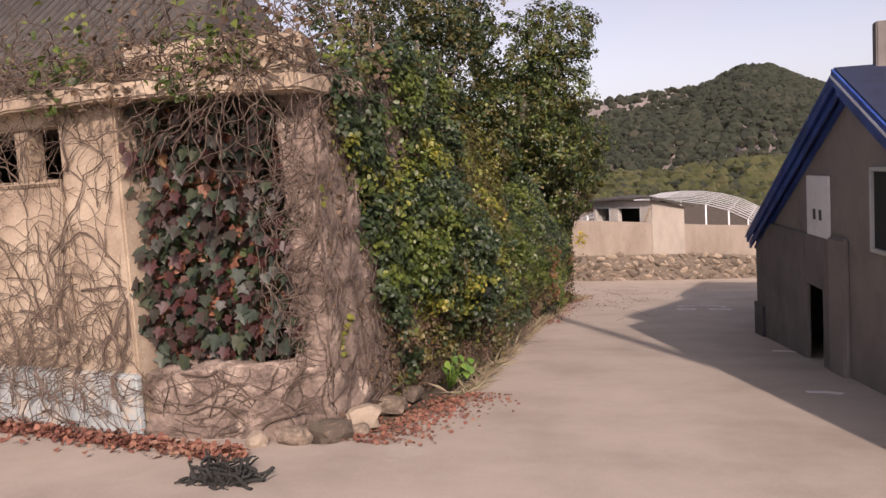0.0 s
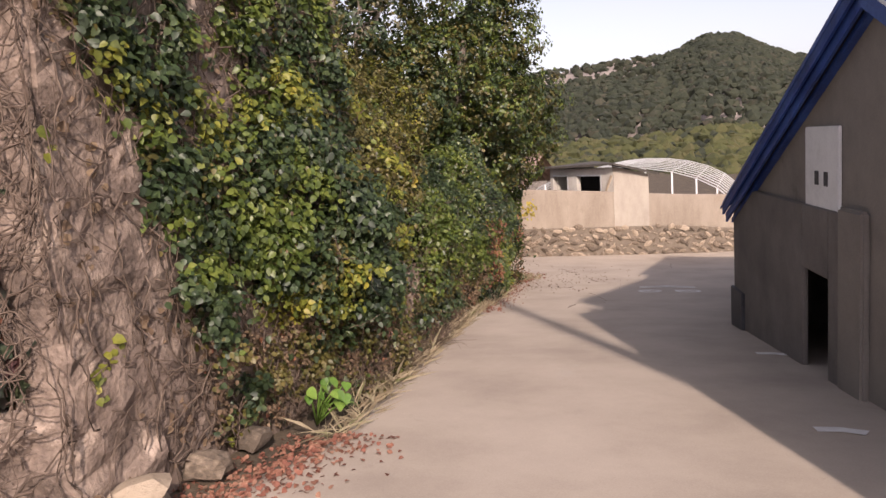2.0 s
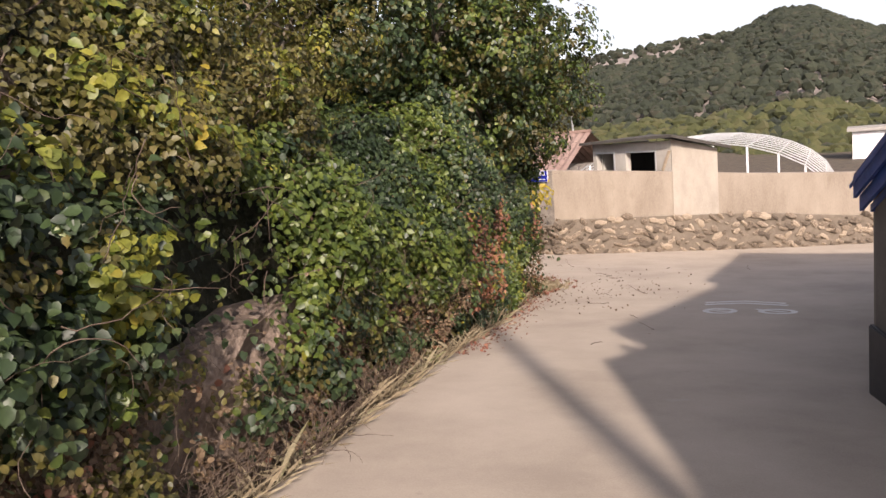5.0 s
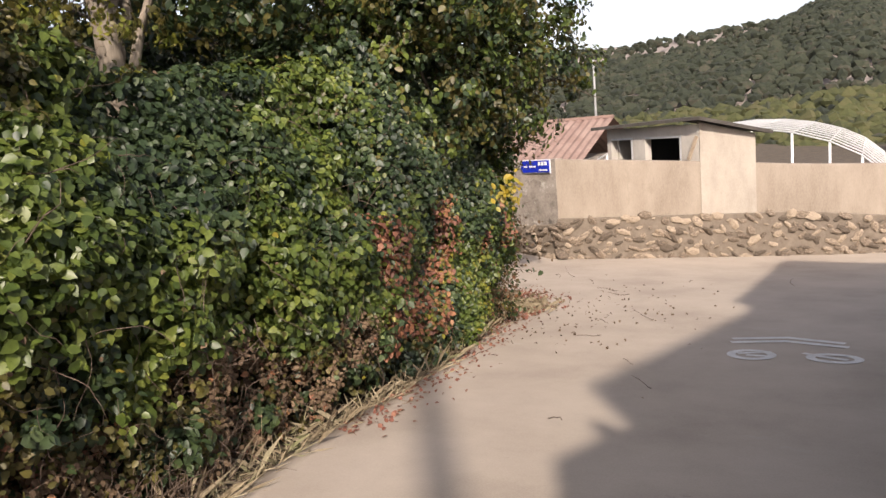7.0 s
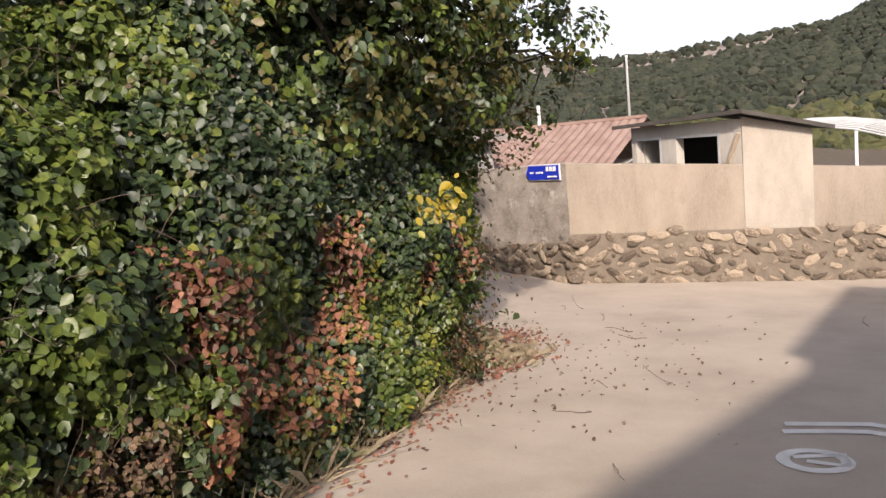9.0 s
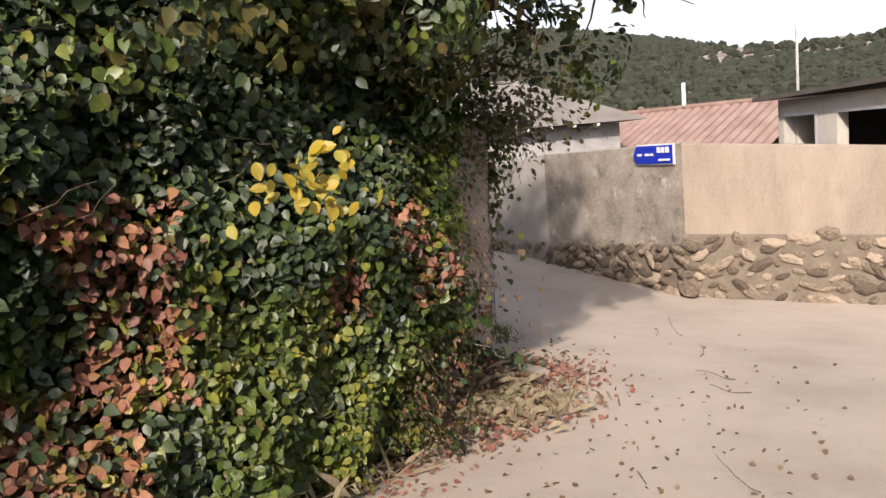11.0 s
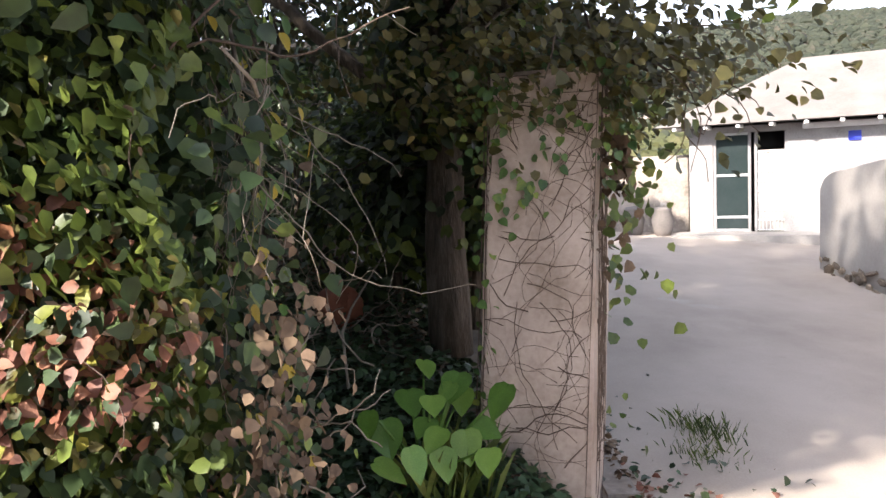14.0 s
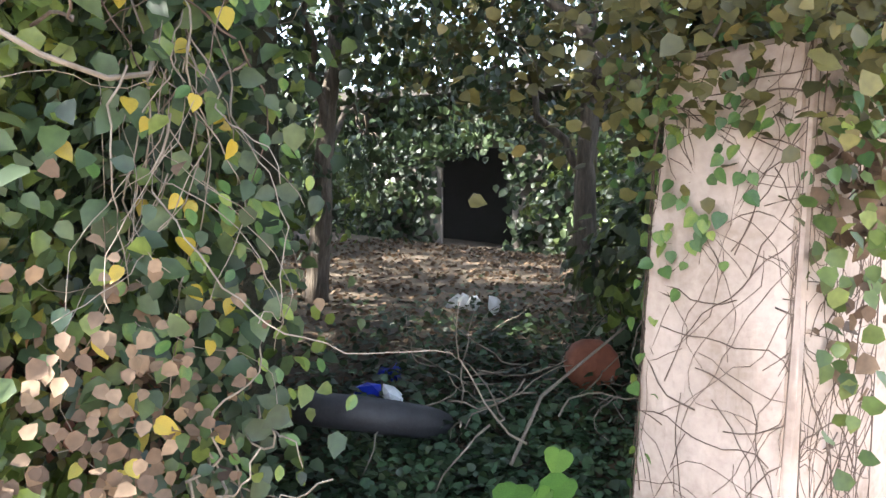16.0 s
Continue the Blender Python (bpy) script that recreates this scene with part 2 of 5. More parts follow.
L_IVY = leaf_material("leaf_ivy", [(0.03, 0.07, 0.02), (0.06, 0.12, 0.03), (0.10, 0.18, 0.04), (0.22, 0.27, 0.05)], 0.45, 0.2, True)
L_BIG = leaf_material("leaf_broad", [(0.06, 0.13, 0.02), (0.12, 0.24, 0.04), (0.20, 0.32, 0.06)], 0.45, 0.3, True)
L_GOLD = leaf_material("leaf_gold", [(0.24, 0.19, 0.03), (0.40, 0.29, 0.025), (0.30, 0.28, 0.05)], 0.5, 0.3, True)
L_HILL = leaf_material("hill_wood", [(0.011, 0.015, 0.009), (0.019, 0.025, 0.013), (0.029, 0.034, 0.018), (0.062, 0.050, 0.036)], 0.9, 0.0)
L_SCRUB = leaf_material("foot_scrub", [(0.028, 0.033, 0.012), (0.055, 0.060, 0.017), (0.085, 0.075, 0.032)], 0.9, 0.0)
L_GRASS = leaf_material("dry_grass", [(0.14, 0.11, 0.07), (0.24, 0.19, 0.12), (0.32, 0.27, 0.18), (0.13, 0.15, 0.05)], 0.85, 0.15)


# ---- building helpers ----
def thing(name, label, category, at=(0, 0, 0), group="", kind=""):
    ob = tagged(new(name), label, category, group, kind)
    ob.location = at
    return ob


def mesh_object(name, me, mat, parent=None, label="", kind=""):
    if mat is not None and not me.materials:
        me.materials.append(mat)
    ob = new(name, me)
    if parent is not None:
        ob.parent = parent
        ob.matrix_parent_inverse = Matrix.Translation(-parent.location) if parent.type == "EMPTY" else Matrix.Identity(4)
    if label or kind:
        tagged(ob, label, "", "", kind)
    return ob


def part(name, bm, mat, parent=None, label="", kind=""):
    me = bpy.data.meshes.new(name)
    bm.to_mesh(me)
    bm.free()
    return mesh_object(name, me, mat, parent, label, kind)


def raw(name, verts, faces, mat, parent=None, label="", kind="", smooth_it=False):
    me = bpy.data.meshes.new(name)
    me.from_pydata([tuple(v) for v in verts], [], [tuple(f) for f in faces])
    if smooth_it:
        me.polygons.foreach_set("use_smooth", [True] * len(me.polygons))
    me.update()
    return mesh_object(name, me, mat, parent, label, kind)


def box(bm, a, b, m=None, bevel=0.0):
    r = bmesh.ops.create_cube(bm, size=1)
    vs = r["verts"]
    for v in vs:
        v.co = Vector([(a[i] + b[i]) / 2 + v.co[i] * (b[i] - a[i]) for i in range(3)])
    if bevel:
        es = list({e for v in vs for e in v.link_edges})
        r2 = bmesh.ops.bevel(bm, geom=es, offset=bevel, segments=2, affect="EDGES")
        vs = list({v for f in r2["faces"] for v in f.verts} | {v for v in vs if v.is_valid})
    if m is not None:
        for v in vs:
            v.co = m @ v.co
    return vs


def bbox(a, b, m=None, bevel=0.0):
    bm = bmesh.new()
    box(bm, a, b, m, bevel)
    return bm


def tubes(paths, sides=5):
    """Verts and faces of tubes along paths of (point, radius)."""
    V, F = [], []
    for path in paths:
        base = len(V)
        for i, (p, r) in enumerate(path):
            q0, q1 = Vector(path[max(0, i - 1)][0]), Vector(path[min(len(path) - 1, i + 1)][0])
            d = (q1 - q0)
            d = d.normalized() if d.length > 1e-6 else Vector((0, 0, 1))
            a = d.orthogonal().normalized()
            if abs(d.z) < 0.95:
                a = d.cross(Vector((0, 0, 1))).normalized()
            b = d.cross(a)
            for k in range(sides):
                w = 2 * math.pi * k / sides
                V.append(Vector(p) + (a * math.cos(w) + b * math.sin(w)) * r)
        for i in range(len(path) - 1):
            for k in range(sides):
                k2 = (k + 1) % sides
                F.append((base + i * sides + k, base + i * sides + k2, base + (i + 1) * sides + k2, base + (i + 1) * sides + k))
        F.append(tuple(base + k for k in range(sides))[::-1])
        F.append(tuple(base + (len(path) - 1) * sides + k for k in range(sides)))
    return V, F


def tube_part(name, paths, mat, parent, label="", sides=5, kind=""):
    V, F = tubes(paths, sides)
    return raw(name, V, F, mat, parent, label, kind, True)


def wander(rng, p, d, n, step, bend, r0, r1, pull=(0, 0, 0)):
    p, d, out = Vector(p), Vector(d).normalized(), []
    for i in range(n + 1):
        out.append((p.copy(), r0 + (r1 - r0) * i / n))
        d = (d + Vector(rng.normal(0, bend, 3)) + Vector(pull)).normalized()
        p = p + d * step
    return out


LEAF_OUT = ((0.0, 0.0), (0.30, 0.25), (0.42, 0.5), (0.30, 0.8), (0.0, 1.05))


def leaf_mesh(name, P, N, size, rng, mat, parent, label="", droop=0.5, lobed=False, aspect=1.0):
    """Many leaves joined: each two folded blades of quads along a midrib, facing about N, hanging down."""
    P, N = np.asarray(P, float), np.asarray(N, float)
    n = len(P)
    if n == 0:
        return None
    size = np.broadcast_to(np.asarray(size, float), (n,)) * rng.uniform(0.65, 1.3, n)
    N = N + rng.normal(0, 0.45, (n, 3))
    N /= np.linalg.norm(N, axis=1)[:, None] + 1e-9
    D = rng.normal(0, 0.6, (n, 3)) + np.array([0, 0, -droop])
    D -= N * (D * N).sum(1)[:, None]
    D /= np.linalg.norm(D, axis=1)[:, None] + 1e-9
    S = np.cross(D, N)
    shape = ((0, 0, 0), (0.45, 0.22, 0.10), (0.40, 0.62, 0.12), (0, 1.05, -0.08), (-0.40, 0.62, 0.12), (-0.45, 0.22, 0.10), (0, 0.5, -0.03))
    V = np.zeros((n, 7, 3))
    for k, (a, b, c) in enumerate(shape):
        V[:, k] = P + (S * a * aspect + D * (b - 0.4) + N * c) * size[:, None]
    base = (np.arange(n) * 7)[:, None]
    quads = np.concatenate([base + np.array([[0, 1, 2, 6]]), base + np.array([[6, 2, 3, 4]]), base + np.array([[0, 6, 4, 5]])], 1).reshape(-1, 4)
    me = bpy.data.meshes.new(name)
    nq = len(quads)
    me.vertices.add(n * 7)
    me.vertices.foreach_set("co", V.reshape(-1))
    me.loops.add(nq * 4)
    me.loops.foreach_set("vertex_index", quads.reshape(-1).astype(np.int32))
    me.polygons.add(nq)
    me.polygons.foreach_set("loop_start", (np.arange(nq) * 4).astype(np.int32))
    me.update(calc_edges=True)
    me.validate()
    return mesh_object(name, me, mat, parent, label, "stuff")


def single_leaf(kind, width=1.0):
    """One leaf of unit length along -z, facing -y; heart, lobed or oval."""
    if kind == "lobed":
        half = ((0, 0), (0.20, 0.10), (0.48, -0.02), (0.36, -0.28), (0.62, -0.52), (0.28, -0.58), (0.20, -0.74), (0, -1.0))
    elif kind == "heart":
        half = ((0, 0.0), (0.17, 0.03), (0.37, -0.09), (0.44, -0.30), (0.35, -0.58), (0.15, -0.84), (0, -1.0))
    else:
        half = ((0, 0), (0.16, -0.10), (0.30, -0.32), (0.32, -0.55), (0.20, -0.82), (0, -1.0))
    V, F = [], []
    n = len(half)
    for s in (1, -1):
        for (a, b) in half:
            V.append((s * a * width, -0.16 * a + 0.10 * b * b, b))
    c = len(V)
    V.append((0, 0.04, -0.42))
    for s in (0, 1):
        for i in range(n - 1):
            f = (c, s * n + i, s * n + i + 1)
            F.append(f if s == 0 else f[::-1])
    me = bpy.data.meshes.new("leaf")
    me.from_pydata(V, [], F)
    me.polygons.foreach_set("use_smooth", [True] * len(F))
    me.update()
    return me


def place_leaf(me, mat, p, normal, size, rng, parent, tilt=0.5):
    if not me.materials:
        me.materials.append(mat)
    ob = new("leaf", me)
    n = (Vector(normal) + Vector(rng.normal(0, tilt, 3)) * 0.6).normalized()
    q = (-n).to_track_quat("Y", "Z")
    ob.parent = parent
    ob.matrix_parent_inverse = Matrix.Translation(-parent.location)
    ob.matrix_basis = Matrix.LocRotScale(p, q @ Euler((0, rng.normal(0, tilt), 0)).to_quaternion(), (size, size, size))
    return ob


def stone_mesh(rng, subdiv=1):
    bm = bmesh.new()
    bmesh.ops.create_icosphere(bm, subdivisions=subdiv, radius=0.5)
    off = Vector(rng.uniform(0, 50, 3))
    for v in bm.verts:
        k = max(abs(v.co.x), abs(v.co.y), abs(v.co.z))
        v.co *= 0.45 / k * 0.55 + 0.42
        v.co *= 1 + 0.35 * noise.noise(v.co * 2.2 + off)
    me = bpy.data.meshes.new("stone")
    bm.to_mesh(me)
    bm.free()
    return me


# ---- ground ----
GY = (-60, -15, 0, 4.6, 8.3, 12.2, 15.5, 19.3, 24, 40, 80)
GZ = (3.0, 1.2, 0.02, -0.42, -0.77, -1.15, -1.48, -1.75, -2.0, -2.3, -2.5)
EY = (-60, 4.3, 4.6, 5.5, 7.1, 13.0, 15.4, 17.2, 18.5, 19.45, 19.75, 20.4, 21.8, 26.0, 27.5)
EX = (-14, -14, -3.5, -3.15, -3.17, -4.53, -4.95, -5.35, -5.75, -6.2, -7.5, -9.8, -14.0, -19, -20)


def edge_x(y):
    return np.interp(y, EY, EX)


def road_z(x, y):
    """Height of the concrete: downhill along the walk, falling off towards the far wall, rising along the side lane."""
    yy = np.asarray(y, float)
    z = (np.interp(yy - 0.7, GY, GZ) + np.interp(yy, GY, GZ) + np.interp(yy + 0.7, GY, GZ)) / 3
    z = z - 0.025 * np.clip(np.asarray(x) + 7.25, 0, 5) * smooth(yy, 19.5, 24)
    return z + 0.07 * np.clip(-7.2 - np.asarray(x), 0, 8) * smooth(yy, 19.4, 21.5)


def earth_z(x, y):
    """Height of the earth beside and under the concrete, with the raised yard behind the gate post."""
    x, y = np.asarray(x, float), np.asarray(y, float)
    z = road_z(x, y) - 0.06
    yard = smooth(-x, 5.5, 6.4) * (1 - smooth(y, 18.9, 19.5)) * smooth(y, 4, 9)
    rise = 0.28 + 0.45 * np.clip((-6.3 - x) / 2.2, 0, 1) + 0.25 * np.clip((-8.5 - x) / 4, 0, 1)
    return z + yard * rise


def grid_sheet(name, xs, ys, zf, mat, label, category):
    X, Y = np.meshgrid(xs, ys)
    Z = zf(X, Y)
    nx = len(xs)
    V = np.stack([X, Y, Z], -1).reshape(-1, 3)
    F = [(j * nx + i, j * nx + i + 1, (j + 1) * nx + i + 1, (j + 1) * nx + i) for j in range(len(ys) - 1) for i in range(nx - 1)]
    ob = raw(name, V, F, mat, None, "", "", True)
    return tagged(ob, label, category, "", "structure")


xs = np.concatenate([[-900, -300, -100, -45], np.arange(-25, 10, 0.4), [14, 30, 100, 300, 900]])
ys = np.concatenate([[-900, -300, -60, -15], np.arange(-4, 30, 0.4), [34, 45, 80, 300, 900]])
grid_sheet("ground", xs, ys, lambda x, y: earth_z(x, y) + 0.012 * np.sin(x * 5.1 + y * 3.3) * (np.abs(x) < 40), M_EARTH, "dark bare earth with roots and litter beside the lane", "ground")

# concrete lane: rows across from its left edge, with a ragged edge and a visible thickness
rows_y = np.concatenate([np.arange(-40, 4, 2.0), np.arange(4.0, 27.3, 0.25)])
V, F, NX = [], [], 25
rng = np.random.default_rng(5)
for y in rows_y:
    le = float(edge_x(y)) + (rng.normal(0, 0.018) if y > 4.6 else 0)
    for i in range(NX):
        u = i / (NX - 1)
        x = le + (7.0 - le) * u ** 1.4
        V.append((x, y, float(road_z(x, y))))
    V.append((le - 0.01, y, float(road_z(le, y)) - 0.14))
W1 = NX + 1
for j in range(len(rows_y) - 1):
    for i in range(NX - 1):
        F.append((j * W1 + i, j * W1 + i + 1, (j + 1) * W1 + i + 1, (j + 1) * W1 + i))
    F.append((j * W1 + NX, j * W1, (j + 1) * W1, (j + 1) * W1 + NX))
road = tagged(raw("road", V, F, M_ROAD, None, "", "", True), "pale beige worn concrete village lane running downhill", "road", "", "structure")


# ---- ruined ivy-grown building ----
def prism(name, plan, z0, z1, mat, parent=None, label="", rough=0.0):
    """A wall body over a plan polygon (anticlockwise), with softened edges."""
    bm = bmesh.new()
    lo = [bm.verts.new((x, y, z0)) for x, y in plan]
    hi = [bm.verts.new((x, y, z1)) for x, y in plan]
    n = len(plan)
    bm.faces.new(lo[::-1])
    bm.faces.new(hi)
    for i in range(n):
        bm.faces.new((lo[i], lo[(i + 1) % n], hi[(i + 1) % n], hi[i]))
    bmesh.ops.bevel(bm, geom=list(bm.edges), offset=0.018, segments=2, affect="EDGES")
    if rough:
        for _ in range(5):
            long = [e for e in bm.edges if e.calc_length() > 0.16]
            if not long:
                break
            bmesh.ops.subdivide_edges(bm, edges=long, cuts=1, use_grid_fill=True)
        bmesh.ops.triangulate(bm, faces=[f for f in bm.faces if len(f.verts) > 4])
        for v in bm.verts:
            d = Vector((noise.noise(v.co * 3.1), noise.noise(v.co * 3.1 + Vector((9, 0, 0))), noise.noise(v.co * 3.1 + Vector((0, 9, 0)))))
            e = Vector((noise.noise(v.co * 9.7), noise.noise(v.co * 9.7 + Vector((9, 0, 0))), 0))
            v.co += d * rough + e * rough * 0.5
    return part(name, bm, mat, parent, label)


ruin = thing("ruined_house", "derelict cream plastered house overgrown with bare creepers", "house", (-5, 6, -0.4))
# cream front wall, in pieces round the small window
prism("wall", [(-11, 4.4), (-6.62, 4.4), (-6.62, 4.65), (-11, 4.65)], -0.6, 2.22, M_CREAM, ruin)
prism("wall", [(-6.62, 4.4), (-5.42, 4.4), (-5.42, 4.65), (-6.62, 4.65)], -0.6, 1.66, M_CREAM, ruin)
prism("wall", [(-6.62, 4.4), (-5.42, 4.4), (-5.42, 4.65), (-6.62, 4.65)], 2.08, 2.22, M_CREAM, ruin)
prism("wall", [(-5.42, 4.4), (-4.8, 4.4), (-4.8, 5.0), (-5.42, 5.0)], -0.6, 2.22, M_CREAM, ruin)
prism("window_post", [(-5.98, 4.43), (-5.82, 4.43), (-5.82, 4.6), (-5.98, 4.6)], 1.655, 2.085, M_CREAM, ruin)
prism("window_sill", [(-6.6, 4.36), (-5.44, 4.36), (-5.44, 4.5), (-6.6, 4.5)], 1.62, 1.665, M_CREAM, ruin)
# black panel in place of a room: its darkness is only colour
prism("unlit_backing", [(-11, 6.2), (-4.9, 6.2), (-4.9, 6.3), (-11, 6.3)], -0.6, 2.2, M_UNLIT, ruin, "near-black panel for the unlit room behind the window hole")
prism("base_wall", [(-11, 4.34), (-4.78, 4.34), (-4.78, 4.42), (-11, 4.42)], -0.6, 0.12, M_PALEBLUE, ruin, "flaking pale blue painted plinth")
# grown-over bay: low wall, back wall, corner pillar
prism("low_wall", [(-4.79, 4.42), (-3.72, 4.85), (-3.62, 5.3), (-4.79, 5.1)], -0.6, 0.12, M_RUBBLE, ruin, "crumbling rubble wall under the bay", 0.09)
prism("bay_back", [(-4.79, 4.95), (-3.75, 5.42), (-3.75, 5.7), (-4.79, 5.3)], 0.1, 2.3, M_RUBBLE, ruin)
prism("pillar", [(-3.78, 5.02), (-3.5, 5.12), (-3.55, 5.75), (-3.85, 5.6)], -0.6, 2.25, M_RUBBLE, ruin, "weathered corner pillar with flaked plaster", 0.07)
prism("side_wall", [(-3.85, 5.6), (-3.56, 5.7), (-4.05, 8.9), (-4.3, 8.9)], -0.9, 2.45, M_RUBBLE, ruin, "", 0.04)
prism("bank_wall", [(-4.02, 8.85), (-3.86, 8.85), (-4.28, 10.9), (-4.6, 10.9)], -1.3, -0.08, M_RUBBLE, ruin, "old stone bank under the ivy", 0.09)
prism("cornice", [(-11, 4.22), (-4.75, 4.22), (-3.42, 4.86), (-3.42, 5.8), (-11, 5.8)], 2.2, 2.33, M_CREAM, ruin, "chipped whitish concrete cornice", 0.025)
prism("parapet", [(-4.9, 4.62), (-3.55, 5.12), (-3.75, 5.6), (-4.9, 5.3)], 2.31, 2.66, M_CREAM, ruin, "", 0.04)
prism("roof", [(-11, 5.2), (-3.6, 5.2), (-4.1, 8.9), (-11, 8.9)], 2.3, 2.42, M_FELT, ruin)
roof2 = thing("tiled_roof", "old dark grey roof sagging behind the overgrown parapet", "roof", (-9, 8, 2.4))
raw("slope", [(-14, 6.0, 2.4), (-5.5, 6.0, 2.4), (-7.0, 8.4, 4.6), (-14, 8.4, 4.6), (-14, 10.6, 2.4), (-6.6, 10.6, 2.4)], [(0, 1, 2, 3), (3, 2, 5, 4), (1, 5, 2), (0, 3, 4), (0, 4, 5, 1)], M_FELT, roof2)
tube_part("tile_row", [[((x, 5.97, 2.42), 0.055), ((x + 0.02, 7.2, 3.55), 0.055), ((x, 8.36, 4.6), 0.05)] for x in np.arange(-11.0, -6.9, 0.19)], M_FELT, roof2, "rounded rows of dark roof tiles", 6, "stuff")
raw("flag", [(-6.35, 6.0, 2.75), (-6.15, 6.0, 2.72), (-6.12, 6.01, 2.95), (-6.30, 6.0, 2.98), (-6.35, 6.012, 2.75), (-6.15, 6.012, 2.72), (-6.12, 6.022, 2.95), (-6.30, 6.012, 2.98)], [(0, 1, 2, 3), (7, 6, 5, 4), (0, 4, 5, 1), (1, 5, 6, 2), (2, 6, 7, 3), (3, 7, 4, 0)], M_WHITE, roof2, "white plastic scrap")

# boulders at the foot of the corner
rng = np.random.default_rng(11)
for k, (x, y, s) in enumerate([(-3.62, 4.74, 0.24), (-3.42, 4.92, 0.30), (-3.85, 4.58, 0.17), (-3.45, 5.4, 0.32), (-3.3, 5.15, 0.16), (-3.5, 6.0, 0.26), (-3.6, 6.6, 0.22)]):
    ob = mesh_object("boulder", stone_mesh(rng, 2), M_RUBBLE)
    ob.data.materials.clear()
    ob.data.materials.append(M_STONE)
    tagged(ob, "pale weathered boulder at the foot of the ruin", "boulder", "boulders by the ruin")
    ob.matrix_basis = Matrix.LocRotScale((x, y, float(road_z(x, y)) + s * 0.18), Euler((0, 0, k * 1.3)), (s * 1.2, s, s * 0.75))
clump = thing("charred_clump", "black tangled clump of burnt weeds on the concrete", "weed", (-3.4, 3.75, -0.35))
V, F = tubes([wander(rng, (-3.45 + rng.normal(0, 0.1), 3.75 + rng.normal(0, 0.07), float(road_z(-3.4, 3.75)) + 0.01), (rng.normal(), rng.normal() * 0.6, 0.22), 7, 0.035, 0.6, 0.016, 0.006, (0, 0, -0.05)) for _ in range(110)], 4)
raw("stem_tangle", V, F, M_CHARRED, clump, "", "stuff")

# creepers on the ruin
creeper = thing("bare_creeper", "leafless brown creeper stems netted over the old walls", "creeper", (-5, 4.4, -0.4))


def on_front(x):
    return 4.385 if x < -4.8 else 4.40 + (x + 4.8) * 0.42


paths = []
for k in range(640):
    x, z = rng.uniform(-7.2, -3.5), rng.choice([rng.uniform(-0.4, 0.4), rng.uniform(0.3, 2.3)])
    ang = rng.choice([rng.normal(1.4, 0.5), rng.normal(0.4, 0.5), rng.normal(2.6, 0.5)])
    path, r = [], rng.choice([0.003, 0.0045, 0.006, 0.010], p=[0.45, 0.35, 0.15, 0.05])
    n = int(rng.integers(8, 22))
    for i in range(n):
        if -4.8 < x < -3.75 and 0.15 < z < 2.1:
            break
        lift = 0.10 if z < 0.14 and x < -4.78 else 0.015
        path.append(((x, on_front(x) - lift + (0 if z < 2.2 else -0.14), z), r * (1 - 0.6 * i / n)))
        ang += rng.normal(0, 0.35)
        x, z = x + 0.07 * math.cos(ang), min(2.5, z + 0.07 * math.sin(ang))
        if x > -3.5 or z < -0.45:
            break
    if len(path) > 2:
        paths.append(path)
cuts = [0, len(paths)]
for k in range(95):
    x, z, ang, path = rng.uniform(-3.9, -3.45), rng.uniform(-0.5, 2.3), rng.normal(1.5, 0.8), []
    for i in range(14):
        path.append(((x, 4.98 + (x + 3.78) * 0.36 - 0.05 + rng.normal(0, 0.015), z), 0.0045))
        ang += rng.normal(0, 0.4)
        x, z = np.clip(x + 0.05 * math.cos(ang), -3.95, -3.45), min(2.4, z + 0.06 * math.sin(ang))
    paths.append(path)
cuts.append(len(paths))
for k in range(290):
    y, z = rng.uniform(5.15, 8.6), rng.uniform(-0.7, 2.4)
    ang, path, r = rng.normal(1.5, 0.9), [], rng.choice([0.0025, 0.004, 0.006])
    for i in range(14):
        path.append(((-3.445 - (y - 5.2) * 0.15 + rng.normal(0, 0.02), y, z), r))
        ang += rng.normal(0, 0.4)
        y, z = y + 0.07 * math.cos(ang), min(2.4, z + 0.07 * math.sin(ang))
        y = max(5.12, y)
    paths.append(path)
cuts.append(len(paths))
for k in range(620):
    p = (rng.uniform(-8.0, -3.4), rng.uniform(4.15, 5.6), rng.uniform(2.25, 2.55))
    p = (p[0], p[1], p[2] + max(0, p[1] - 4.9) * rng.uniform(0, 0.9))
    paths.append(wander(rng, p, (rng.normal(), -0.3, rng.normal(0.2, 0.5)), 16, 0.06, 0.35, 0.006, 0.002, (0, 0, -0.05)))
for k in range(34):
    paths.append(wander(rng, (rng.uniform(-4.7, -3.9), 4.55 + rng.uniform(0, 0.3), 2.2), (rng.normal(0.2, 0.5), -0.1, -0.6), 18, 0.055, 0.28, 0.008, 0.002, (0, 0, -0.06)))
cuts.append(len(paths))
for where, a, b in zip(("front_tangle", "pillar_tangle", "side_tangle", "roof_tangle"), cuts, cuts[1:]):
    tube_part(where, paths[a:b], M_VINE, creeper, "", 4, "stuff")
